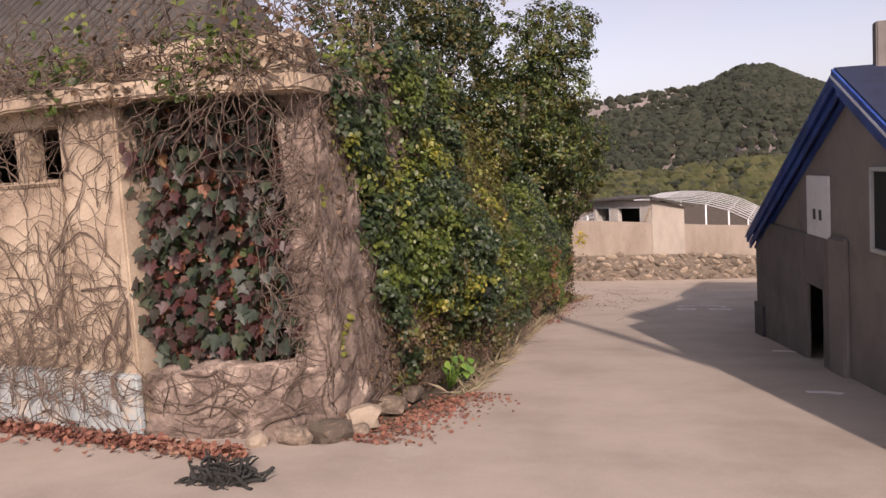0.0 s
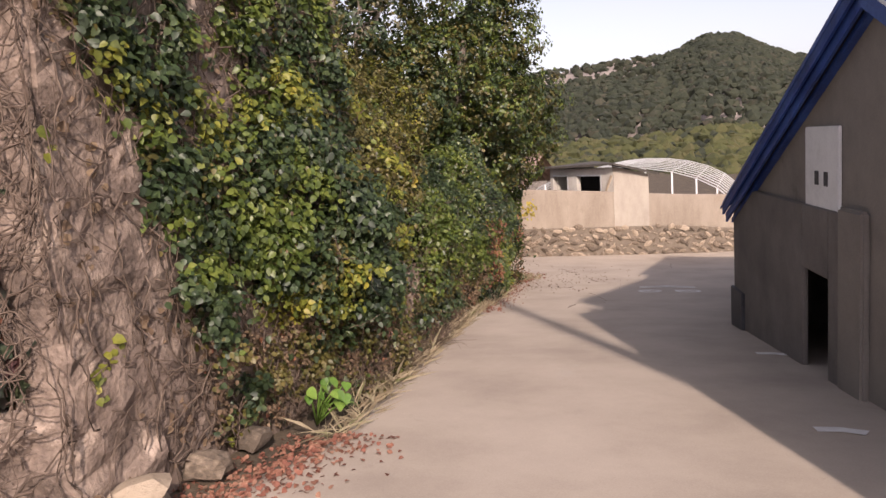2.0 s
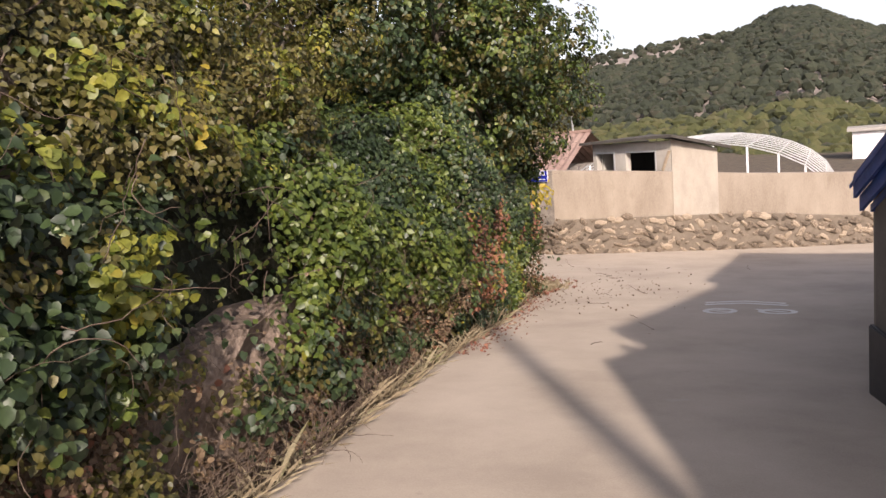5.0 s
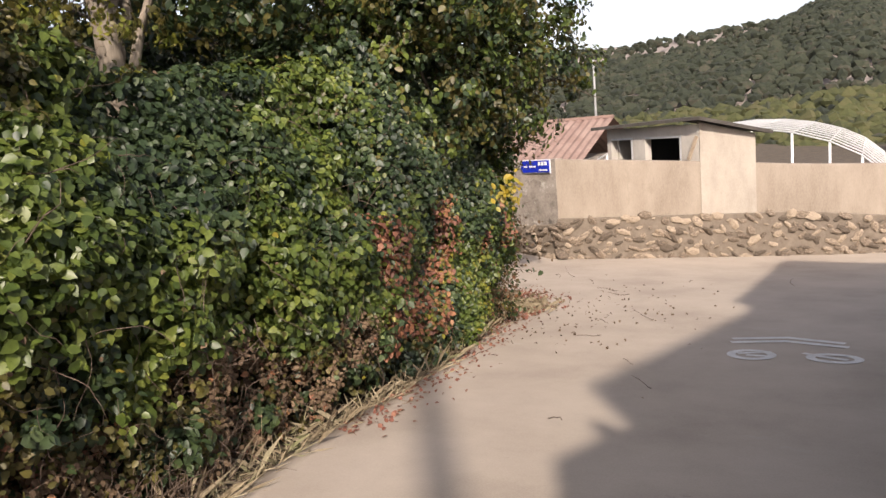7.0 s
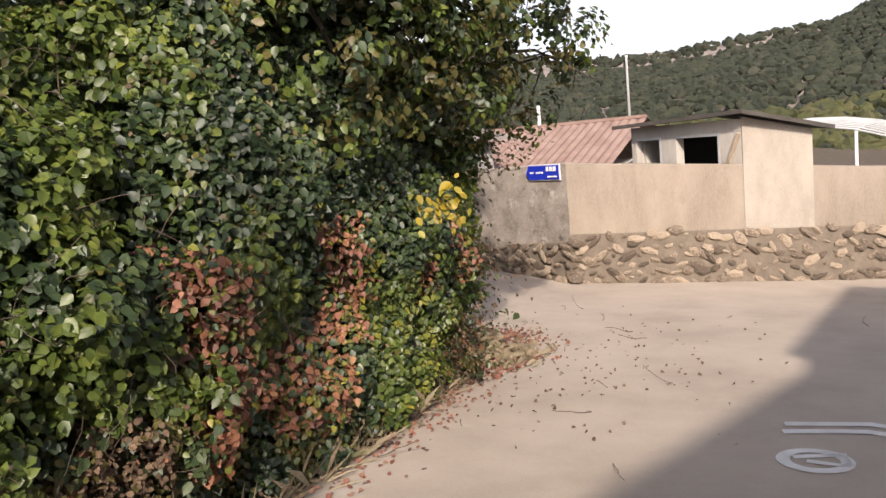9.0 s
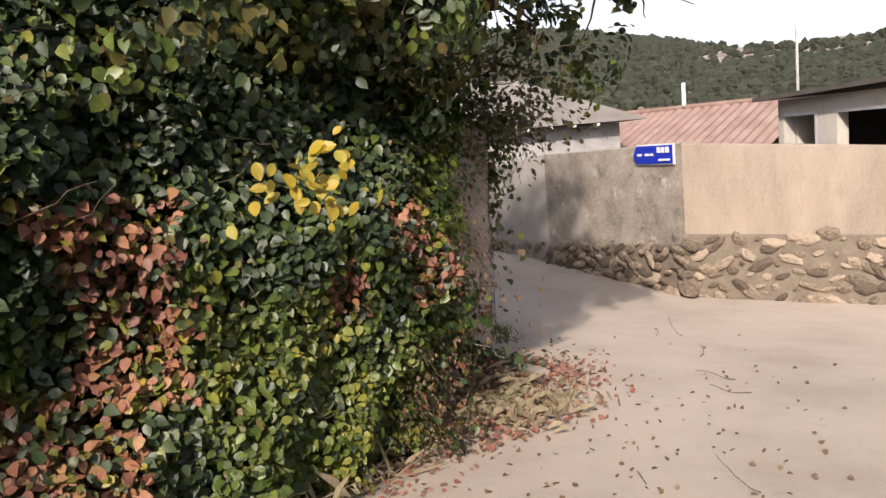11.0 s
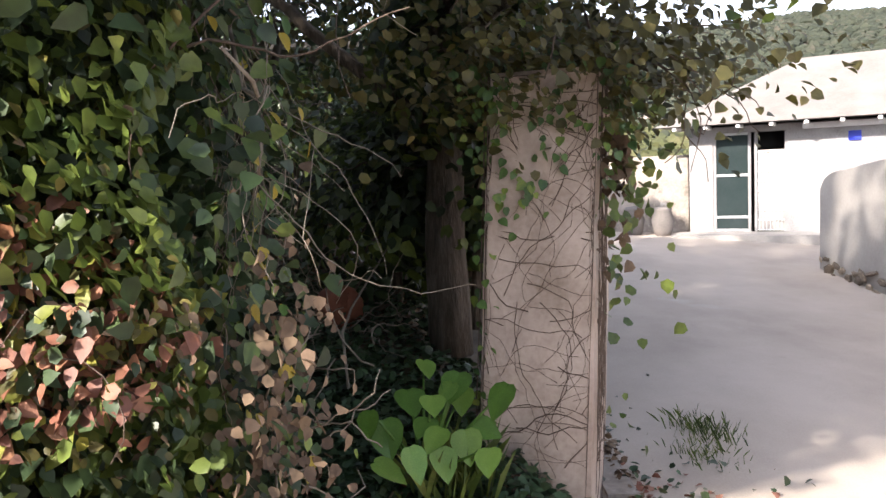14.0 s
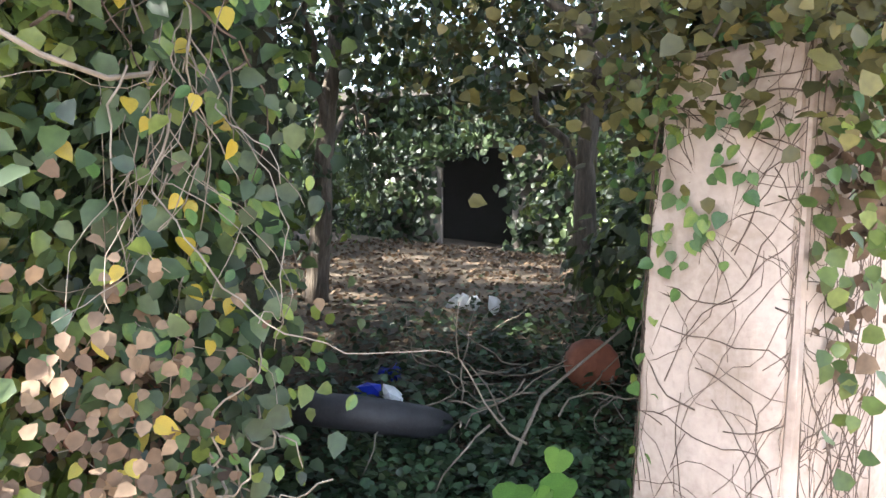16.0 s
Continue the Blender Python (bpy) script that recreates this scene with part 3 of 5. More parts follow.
# large lobed leaves of the bay, hanging in tiers
bay = thing("bay_creeper", "creeper with large drooping purple and dark green leaves filling the bay", "creeper", (-4.2, 5.0, 0.1))
LOBED = single_leaf("lobed")
for k in range(560):
    u, v = rng.uniform(0.02, 0.98), rng.uniform(0, 1)
    x = -4.84 + u * 1.14
    y = 4.72 + (x + 4.77) * 0.5 - rng.uniform(0.0, 0.3)
    place_leaf(LOBED, L_PURPLE, (x, y, 0.22 + v * 2.0), (0.1, -1, 0.45), rng.uniform(0.08, 0.14), rng, bay, 0.35)
pts = np.column_stack([rng.uniform(-4.86, -3.62, 900), np.zeros(900), rng.uniform(0.12, 2.25, 900)])
pts[:, 1] = 4.8 + (pts[:, 0] + 4.77) * 0.5 - rng.uniform(0.0, 0.2, 900)
leaf_mesh("foliage", pts[:500], np.tile((0, -1, 0.4), (500, 1)), 0.11, rng, L_RUSSET, bay, "dull red dying leaves", 0.8)
leaf_mesh("foliage", pts[500:], np.tile((0, -1, 0.4), (400, 1)), 0.11, rng, L_DARK, bay, "", 0.8)
# leaves and dry stuff along the roof edge and side wall
crown = thing("roof_creeper", "mixed green and withered creeper spilling over the roof edge", "creeper", (-5, 5, 2.3))
P = np.column_stack([rng.uniform(-8, -3.4, 7800), rng.uniform(4.15, 6.6, 7800), 2.38 + rng.gamma(1.5, 0.14, 7800)])
keep = np.array([noise.noise(Vector((p[0] * 1.6, p[1] * 1.6, 3))) for p in P])
P[:, 2] -= 0.25 * (P[:, 1] < 4.5)
leaf_mesh("foliage", P[keep > 0.12], np.tile((0.1, -0.4, 0.8), ((keep > 0.12).sum(), 1)), 0.06, rng, L_GREEN, crown)
leaf_mesh("foliage", P[keep < -0.1], np.tile((0.1, -0.4, 0.8), ((keep < -0.1).sum(), 1)), 0.05, rng, L_DRY, crown, "withered brown leaves")
P = np.column_stack([np.zeros(2600), rng.uniform(5.1, 8.8, 2600), rng.uniform(-0.6, 2.4, 2600)])
P[:, 0] = -3.48 - (P[:, 1] - 5.2) * 0.15
keep = np.array([noise.noise(Vector((p[1] * 1.8, p[2] * 1.8, 9))) for p in P])
leaf_mesh("foliage", P[keep > 0.28], np.tile((1, -0.4, 0.3), ((keep > 0.28).sum(), 1)), 0.06, rng, L_YELLOW, crown, "sparse yellow leaves")
leaf_mesh("foliage", P[keep < 0.0][:420], np.tile((1, -0.4, 0.3), (min(420, (keep < 0.0).sum()), 1)), 0.05, rng, L_DRY, crown)

# ---- long hedge ----
hedge = thing("ivy_hedge", "tall dense ivy hedge in green, yellow and russet along the lane", "hedge", (-5, 12, -1.2))
HY = (5.6, 6.4, 7.2, 8.0, 9.0, 10.5, 11.8, 12.6, 14.2, 15.0, 16.5, 17.6, 18.2)
HT = (2.2, 2.5, 2.65, 2.6, 2.2, 1.6, 1.15, 0.85, 0.9, 1.2, 1.5, 1.4, 1.0)


def hedge_x(y, z):
    """Front of the hedge: stands on the lane's edge, bulges at mid height, leans back at the top."""
    zb = float(road_z(-4.5, y))
    top = float(np.interp(y, HY, HT))
    u = np.clip((z - zb) / (top - zb), 0, 1)
    x = float(edge_x(y)) - 0.05 + 0.10 * math.sin(math.pi * min(1, u * 1.15)) - 0.55 * u ** 3 - 0.18 * (1 - u) ** 4
    if y < 8.0:
        x -= 0.34 * smooth(8.0 - y, 0, 1.2)
    x += 0.30 * noise.noise(Vector((0, y * 0.9, z * 0.9))) + 0.13 * noise.noise(Vector((5, y * 2.6, z * 2.6)))
    return max(x, -3.48 - 0.153 * (y - 5.7)) if y < 8.9 else x


def hedge_zone(y, z):
    """Which foliage grows at a place: 0 dark, 1 green, 2 yellowish, 3 russet, 4 olive, 5 dry; past y 16.1 it also
    paints sun and shade.
    """
    a = noise.noise(Vector((2.0, y * 0.8, z * 0.9)))
    b = noise.noise(Vector((9.0, y * 1.3, z * 1.5)))
    c = noise.noise(Vector((20.0, y * 3.1, z * 3.1)))
    h = z - float(road_z(-4.5, y))
    # sunlit foot and shaded upper part are put into the leaf colour here
    if y > 16.1:
        if b + 0.6 * c > 0.26 and 0.25 < h < 1.45:
            return 3
        if h < 1.2 + 0.3 * b:
            return 2 if c > 0.15 else 1
        return 1 if a + 0.6 * c > 0.35 else 0
    if y > 14.4:
        if b + 0.4 * c > 0.05 and 0.3 < h < 1.5:
            return 3
        if h < 0.5:
            return 4 if c > 0 else 0
        return 1 if a + 0.5 * c > 0.12 else 0
    if h < 0.72 + 0.3 * b:
        return 5 if c + 0.6 * b > -0.12 else (4 if c > -0.3 else 0)
    if y > 11.9:
        return 1 if a + 0.5 * c > -0.08 else 0
    if y > 8.6 and z > 0.75 + 0.5 * b:
        return 4 if c > -0.3 else 2
    if y > 10.4 and z > -0.1:
        return 1 if a + 0.4 * c > -0.2 else 0
    if y < 8.8 and z > 0.2:
        return 1 if a + 0.5 * c > 0.12 else (2 if b + 0.5 * c > 0.3 else (4 if c > 0.25 else 0))
    if b + 0.3 * c > 0.26:
        return 2
    return 1 if a + 0.5 * c > 0.15 else (4 if c > 0.1 else 0)


rng = np.random.default_rng(21)


def mixed(zone):
    """Leaves of neighbouring kinds stray into every patch."""
    q = rng.uniform()
    if zone == 2:
        return 2 if q < 0.45 else (1 if q < 0.8 else 0)
    if zone == 3:
        return 3 if q < 0.45 else (2 if q < 0.6 else (4 if q < 0.8 else 0))
    if zone == 5:
        return 5 if q < 0.66 else (4 if q < 0.8 else (3 if q < 0.86 else 0))
    if q > 0.985:
        return 2
    if q > 0.96:
        return 5
    return zone if q < 0.75 else (0, 1, 4)[int(q * 1000) % 3]


PP, NN, ZZ = [], [], []


def foot_of_ivy(z):
    """The ivy climbs over the ruin's side wall, further towards its front the higher it grows."""
    return float(np.interp(z, (-0.7, 0.0, 1.0, 1.9, 2.4), (6.35, 6.2, 5.9, 5.5, 5.2)))


def hollow(y, z):
    """A shaded hole in the foliage, over a bare stretch of the bank's stones."""
    h = z - float(road_z(-4.5, y))
    if ((y - 10.0) / 0.8) ** 2 + ((z - 0.3) / 0.6) ** 2 < 1 + 0.6 * noise.noise(Vector((3, y * 3, z * 3))):
        return 0.97
    return 0.72 if 9.1 < y < 10.5 and h < 0.8 else 0.0


# a loose back layer, then sprigs that stand proud of it
for k in range(34000):
    y = rng.uniform(5.3, 17.8)
    zb, top = float(road_z(-4.5, y)), float(np.interp(y, HY, HT))
    z = zb + 0.03 + (top - zb) * rng.uniform(0, 1)
    if y < foot_of_ivy(z) or rng.uniform() < 0.8 * hollow(y, z):
        continue
    PP.append((hedge_x(y, z) - 0.10 - 0.25 * rng.uniform(), y, z))
    NN.append((1, -0.25, 0.55))
    ZZ.append(mixed(hedge_zone(y, z)))
for k in range(15000):
    y, h = rng.uniform(14.6, 17.9), rng.uniform(0.0, 2.9)
    z = float(road_z(-4.5, y)) + 0.03 + h
    if z > float(np.interp(y, HY, HT)):
        continue
    PP.append((hedge_x(y, z) + 0.03 + 0.09 * rng.uniform(), y, z))
    NN.append((0.9, -0.6, 0.7))
    ZZ.append(mixed(hedge_zone(y, z)))
for k in range(5600):
    y = rng.uniform(5.2, 17.85)
    zb, top = float(road_z(-4.5, y)), float(np.interp(y, HY, HT))
    z = zb + 0.02 + (top + 0.15 - zb) * rng.uniform(0, 1)
    if y < foot_of_ivy(z) + 0.3 * noise.noise(Vector((4, y * 3, z * 3))):
        continue
    g = noise.noise(Vector((31, y * 1.9, z * 1.9)))
    if y > 15.6 and rng.uniform() < 0.45 or g < -0.30 and rng.uniform() < 0.6 or rng.uniform() < hollow(y, z):
        continue
    zone = hedge_zone(y, z)
    low = zone == 5
    rad = rng.uniform(0.05, 0.10) if low else rng.uniform(0.08, 0.19)
    out = (rng.gamma(1.6, 0.035) + 0.18 * g - 0.02) * (0.5 if low else 1.0)
    c = np.array((hedge_x(y, z) + out - 0.06, y, z))
    axis = np.array((1.0, rng.normal(-0.2, 0.5), rng.normal(0.45, 0.45)))
    m = int(rng.integers(16, 34) * (0.8 if low else 1.0))
    D = rng.normal(0, 0.75, (m, 3)) + axis
    D /= np.linalg.norm(D, axis=1)[:, None]
    Q = c + D * rad * rng.uniform(0.45, 1.15, (m, 1)) - np.array((0.6 * rad, 0, 0.25 * rad))
    kinds = [zone if rng.uniform() < (0.3 if zone == 3 else 0.72) else mixed(zone) for _ in range(m)]
    PP.extend(map(tuple, Q))
    NN.extend(map(tuple, D + np.array((0.25, -0.1, 0.45))))
    ZZ.extend(kinds)
for k in range(11000):
    y, w = rng.uniform(7, 18), rng.uniform(0, 1.3)
    top = float(np.interp(y, HY, HT))
    PP.append((hedge_x(y, top) - w, y, top + 0.15 + 0.2 * noise.noise(Vector((w * 2, y * 2, 7))) + 0.1 * w))
    NN.append((0.3, -0.3, 1))
    ZZ.append(mixed(hedge_zone(y, top - 0.3 + w)))
for k in range(13000):
    x, z = rng.uniform(-6.35, -5.2), rng.uniform(-1.7, 1.1)
    PP.append((x, 17.78 + 0.18 * noise.noise(Vector((x * 2, 3, z * 2))) - rng.uniform(0, 1) ** 1.6 * 0.4 - 0.12 * (x < -6.3), z))
    NN.append((0.35, 1, 0.5))
    ZZ.append(mixed(hedge_zone(17.5 + x, z)))
PP, NN, ZZ = np.array(PP), np.array(NN), np.array(ZZ)
sizes = {0: 0.052, 1: 0.052, 2: 0.050, 3: 0.048, 4: 0.036, 5: 0.030}
for z, m, lab in ((0, L_DARK, "dark glossy green leaves"), (1, L_GREEN, "fresh green leaves"), (2, L_YELLOW, "yellow-green leaves"), (3, L_RUSSET, "russet leaves"), (4, L_OLIVE, "small olive leaves"), (5, L_DRY, "dry brown undergrowth leaves")):
    s = ZZ == z
    big = np.where(PP[s][:, 1] > 16.6, 0.95, 1.0) * sizes[z]
    leaf_mesh("foliage", PP[s], NN[s], big, rng, m, hedge, lab, 0.6, aspect=0.8)
# inner body that closes the hedge; near-black colour paints the shade behind the leaves
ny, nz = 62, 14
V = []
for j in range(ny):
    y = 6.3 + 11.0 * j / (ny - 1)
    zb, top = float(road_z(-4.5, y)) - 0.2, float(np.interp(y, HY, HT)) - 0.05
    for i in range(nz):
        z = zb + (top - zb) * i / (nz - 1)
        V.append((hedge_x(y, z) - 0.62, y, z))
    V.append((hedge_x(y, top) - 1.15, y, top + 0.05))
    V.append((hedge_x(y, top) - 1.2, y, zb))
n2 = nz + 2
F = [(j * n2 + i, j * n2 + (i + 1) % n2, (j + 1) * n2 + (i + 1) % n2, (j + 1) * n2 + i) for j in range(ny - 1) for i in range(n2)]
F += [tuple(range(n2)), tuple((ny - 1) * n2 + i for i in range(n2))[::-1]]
raw("shade_body", V, F, M_SHADE, hedge, "near-black body whose colour stands for shade inside the hedge", "", True)
# bare twigs, hanging stems and dry grass at the foot
paths = []
for k in range(420):
    y = rng.uniform(7.2, 17.9)
    zb, top = float(road_z(-4.5, y)), float(np.interp(y, HY, HT))
    z = zb + (top - zb) * rng.uniform(0, 1.0)
    x = hedge_x(y, z) + 0.03
    paths.append(wander(rng, (x, y, z), (0.2, rng.normal(0, 0.7), rng.normal(0, 0.7)), 8, 0.05, 0.3, rng.choice([0.0012, 0.002, 0.0032]), 0.001, (0.02, 0, -0.06)))
for k in range(420):
    y = rng.uniform(7.0, 12.5)
    paths.append(wander(rng, (hedge_x(y, -0.8) + 0.02, y, float(road_z(-4, y)) + 0.02), (0.15, rng.normal(0, 0.4), 1), 9, 0.05, 0.35, 0.0035, 0.001))
tube_part("twig_tangle", paths, M_VINE, hedge, "thin bare twigs", 4, "stuff")
grass = thing("verge_grass", "dry straw-coloured grass along the foot of the hedge", "grass", (-4.5, 12, -1.2))
n = 2300
gy = rng.uniform(6.9, 18.0, n)
gx = edge_x(gy) - np.abs(rng.normal(0, 0.12, n)) + 0.02
gzv = road_z(gx, gy) - 0.03
hh = rng.gamma(2.0, 0.045, n) * np.where(rng.uniform(size=n) > 0.5, 1, 0.6)
dx, dy = rng.normal(0.03, 0.10, n), rng.normal(0, 0.14, n)
A = np.stack([gx, gy, gzv], 1)
V = np.stack([A + np.array([-0.002, -0.003, 0]), A + np.array([0.002, 0.003, 0]), A + np.stack([dx * 0.4, dy * 0.4 + 0.003, hh * 0.6], 1), A + np.stack([dx, dy, hh], 1)], 1).reshape(-1, 3)
F = [(4 * i, 4 * i + 1, 4 * i + 2) for i in range(n)] + [(4 * i, 4 * i + 2, 4 * i + 3) for i in range(n)]
tagged(raw("blade_tuft", V, F, L_GRASS, grass), kind="stuff")

# ---- trees behind the hedge ----
def tree(name, label, at, height, lean, trunk_r, blobs, n_leaves, size, mats, seed, limbs=9, mat=None):
    r = np.random.default_rng(seed)
    at = Vector(at)
    ob = thing(name, label, "tree", at)
    path = wander(r, at, lean, 12, height / 12, 0.06, trunk_r, trunk_r * 0.4, (0, 0, 0.05))
    tube_part("trunk", [path], mat or M_BARK, ob, "", 9)
    lp = []
    for k in range(limbs):
        c, rad = blobs[k % len(blobs)]
        i = int(r.integers(4, 12))
        p0 = path[i][0]
        d = Vector(c) + Vector(r.normal(0, 0.3, 3)) * rad - p0
        m = max(4, int(d.length / 0.16))
        limb = [(p0 + d * (j / m) + Vector(r.normal(0, 0.03, 3)) * (j > 0) + Vector((0, 0, 0.25 * math.sin(math.pi * j / m))), trunk_r * 0.4 * (1 - 0.8 * j / m)) for j in range(m + 1)]
        lp.append(limb)
        for q in range(5):
            j = int(r.integers(m // 2, m + 1))
            lp.append(wander(r, limb[j][0], r.normal(0, 1, 3), 7, 0.09, 0.3, 0.012, 0.003))
    tube_part("branchwork", lp, mat or M_BARK, ob, "", 5)
    P, N, T = [], [], []
    tot = sum(b[1] ** 2 for b in blobs)
    for c, rad in blobs:
        c = Vector(c)
        off = Vector(r.uniform(0, 40, 3))
        for k in range(int(n_leaves * rad * rad / tot / 22)):
            d = Vector(r.normal(0, 1, 3)).normalized()
            g = noise.noise(d * 2.1 + off)
            g2 = noise.noise(d * 5.5 + off)
            if g2 < -0.3:
                continue
            rr = rad * (0.88 + 0.5 * g + 0.25 * g2) * (1 - 0.2 * r.uniform() ** 2)
            q = c + Vector((d.x, d.y, d.z * 0.9)) * rr
            sprig = size * r.uniform(1.6, 3.6)
            for w in range(22):
                e = (Vector(r.normal(0, 0.75, 3)) + d + Vector((0, 0, 0.35))).normalized()
                P.append(q + e * sprig * r.uniform(0.4, 1.15))
                N.append(e + d * 0.4 + Vector((0, 0, 0.4)))
                T.append(k)
    P, N = np.array([tuple(p) for p in P]), np.array([tuple(q) for q in N])
    pick = np.where(r.uniform(size=len(P)) < 0.75, (np.array(T) * 7919) % len(mats), r.integers(0, len(mats), len(P)))
    for j, m in enumerate(mats):
        leaf_mesh("crown", P[pick == j], N[pick == j], size, r, m, ob, "", 0.7, aspect=0.75)
    return ob


tree("evergreen_tree", "dark evergreen tree with dense glossy leaves behind the hedge", (-6.4, 16.2, -1.0), 4.2, (0.1, 0.1, 1), 0.16,
     [((-5.55, 16.3, 1.25), 1.0), ((-5.3, 17.3, 1.0), 0.75), ((-6.2, 15.6, 2.4), 1.2), ((-6.0, 17.0, 2.7), 1.15), ((-5.9, 16.4, 3.9), 1.05), ((-5.15, 16.9, 2.1), 0.7), ((-6.6, 17.6, 1.9), 0.7), ((-5.25, 17.8, 1.95), 0.85), ((-4.95, 15.9, 1.9), 0.65), ((-5.0, 16.7, 4.3), 0.8), ((-5.2, 16.6, 3.2), 0.8)], 70000, 0.062, (L_DARK, L_OLIVE, L_GREEN), 3)
tree("broadleaf_tree", "tall tree with pale leaning trunk and dark leaves", (-6.6, 14.0, -0.9), 5.0, (-0.12, 0.05, 1), 0.14,
     [((-6.9, 14.2, 3.6), 1.25), ((-7.6, 15.2, 4.6), 1.3), ((-6.2, 14.6, 2.2), 0.9), ((-7.3, 13.4, 2.6), 0.9), ((-7.2, 16.0, 5.2), 1.1)], 30000, 0.07, (L_DARK, L_DARK, L_OLIVE), 4, mat=M_PALEBARK)
tree("thin_tree", "thin leaning tree with sparse leaves against the sky", (-6.9, 12.2, -0.8), 5.4, (-0.1, 0.0, 1), 0.10,
     [((-7.6, 12.4, 4.4), 0.9), ((-8.3, 13.6, 4.9), 0.9), ((-6.9, 12.0, 1.6), 0.8)], 8000, 0.06, (L_DARK, L_OLIVE), 5, mat=M_PALEBARK)
tree("shrub_tree", "olive yellowing shrub leaning over the hedge", (-5.6, 10.6, -0.8), 2.4, (0.15, 0.0, 1), 0.06,
     [((-5.1, 10.4, 1.5), 0.75), ((-5.3, 11.5, 1.6), 0.8), ((-5.0, 9.6, 1.8), 0.6), ((-5.6, 12.6, 1.7), 0.8), ((-5.7, 10.9, 2.1), 0.7)], 20000, 0.042, (L_OLIVE, L_OLIVE, L_YELLOW), 6)
tree("yard_tree", "bare grey-brown tree trunk behind the gate post", (-7.75, 19.0, -1.2), 3.6, (-0.05, 0.0, 1), 0.13,
     [((-7.6, 19.4, 1.7), 0.9), ((-8.6, 18.4, 1.9), 1.0), ((-7.2, 18.6, 1.5), 0.7), ((-9.4, 17.2, 1.7), 1.1), ((-8.3, 19.0, 2.9), 1.2), ((-5.35, 18.95, 1.35), 0.5), ((-5.0, 19.05, 1.15), 0.36), ((-5.9, 18.9, 1.75), 0.6), ((-5.6, 19.35, 0.75), 0.36), ((-6.3, 19.2, 0.95), 0.5), ((-6.5, 18.6, 1.9), 0.7), ((-5.35, 18.3, 2.0), 0.6)], 19000, 0.066, (L_DARK, L_OLIVE, L_GREEN), 7, 24)
tree("yard_tree", "slim tree in the dim overgrown yard", (-10.0, 18.0, -1.0), 3.2, (0.05, 0.1, 1), 0.10,
     [((-10.2, 18.6, 1.4), 1.1), ((-10.8, 17.0, 1.6), 1.2), ((-11.6, 19.2, 1.4), 1.0), ((-10.2, 18.9, 2.7), 1.2), ((-10.4, 16.6, 2.8), 1.3)], 13000, 0.08, (L_DARK, L_OLIVE), 8)
# the high outer crown clumps are added to block the sun from the shed
tree("yard_tree", "thin dark tree deep in the yard", (-9.2, 16.2, -0.9), 3.0, (0, 0, 1), 0.09,
     [((-9.2, 15.6, 1.3), 1.2), ((-8.2, 16.4, 1.8), 1.0), ((-11.4, 15.4, 1.2), 1.3), ((-11.3, 13.2, 2.4), 1.6), ((-12.7, 13.4, 2.6), 1.5), ((-12.6, 16.2, 2.6), 1.5)], 14000, 0.09, (L_DARK,), 9)

# ---- house with the blue roof ----
gable_far, gable_mid, gable_near = Vector((-0.88, 13.05, 0)), Vector((0.29, 8.85, 0)), Vector((1.46, 4.65, 0))
along = (gable_near - gable_far).normalized()
inward = Vector((-along.y, along.x, 0))
if inward.x < 0:
    inward = -inward
house = thing("blue_roof_house", "low grey rendered house with a blue edged roof", "house", (1.5, 9, -1))


def on_gable(a, out, z):
    """a metres along the gable wall from its far corner, out metres proud of it."""
    return gable_far + along * a - inward * out + Vector((0, 0, z))


LEN = (gable_near - gable_far).length
DEPTH = 7.0
EAVE, PEAK = 0.36, 2.22


def slab(name, corners, thick, mat, parent, label=""):
    """A slab from 4 or more corners, thickened along its normal."""
    bm = bmesh.new()
    vs = [bm.verts.new(c) for c in corners]
    f = bm.faces.new(vs)
    f.normal_update()
    nrm = f.normal.copy()
    r = bmesh.ops.extrude_face_region(bm, geom=[f])
    for v in r["geom"]:
        if isinstance(v, bmesh.types.BMVert):
            v.co += nrm * thick
    bmesh.ops.recalc_face_normals(bm, faces=list(bm.faces))
    return part(name, bm, mat, parent, label)


# gable wall: a pentagon with a hole for the low door
slab("gable_wall", [on_gable(0, 0, -1.6), on_gable(2.75, 0, -1.6), on_gable(2.75, 0, -0.05), on_gable(3.42, 0, -0.05), on_gable(3.42, 0, -1.6), on_gable(LEN, 0, -1.6), on_gable(LEN, 0, EAVE), on_gable(LEN / 2, 0, PEAK), on_gable(0, 0, EAVE)], 0.0001, M_GREYWALL, house)
slab("eave_wall", [on_gable(0, 0, -1.6), on_gable(0, 0, EAVE), on_gable(0, -DEPTH, EAVE), on_gable(0, -DEPTH, -1.6)], 0.2, M_GREYWALL, house)
slab("eave_wall", [on_gable(LEN, 0, -1.6), on_gable(LEN, 0, EAVE), on_gable(LEN, -DEPTH, EAVE), on_gable(LEN, -DEPTH, -1.6)], 0.2, M_GREYWALL, house)
slab("back_wall", [on_gable(0, -DEPTH, -1.6), on_gable(LEN, -DEPTH, -1.6), on_gable(LEN, -DEPTH, EAVE), on_gable(LEN / 2, -DEPTH, PEAK), on_gable(0, -DEPTH, EAVE)], 0.2, M_GREYWALL, house)
# projecting lower wall panel with the low opening's reveal
mg = Matrix(((along.x, -inward.x, 0, gable_far.x), (along.y, -inward.y, 0, gable_far.y), (0, 0, 1, 0), (0, 0, 0, 1)))
part("plinth", bbox((0.0, 0.0, -1.6), (2.74, 0.05, 0.55), mg, 0.012), M_PLINTH, house, "darker projecting lower render")
part("plinth", bbox((3.43, 0.0, -1.6), (3.7, 0.05, 0.55), mg, 0.012), M_PLINTH, house)
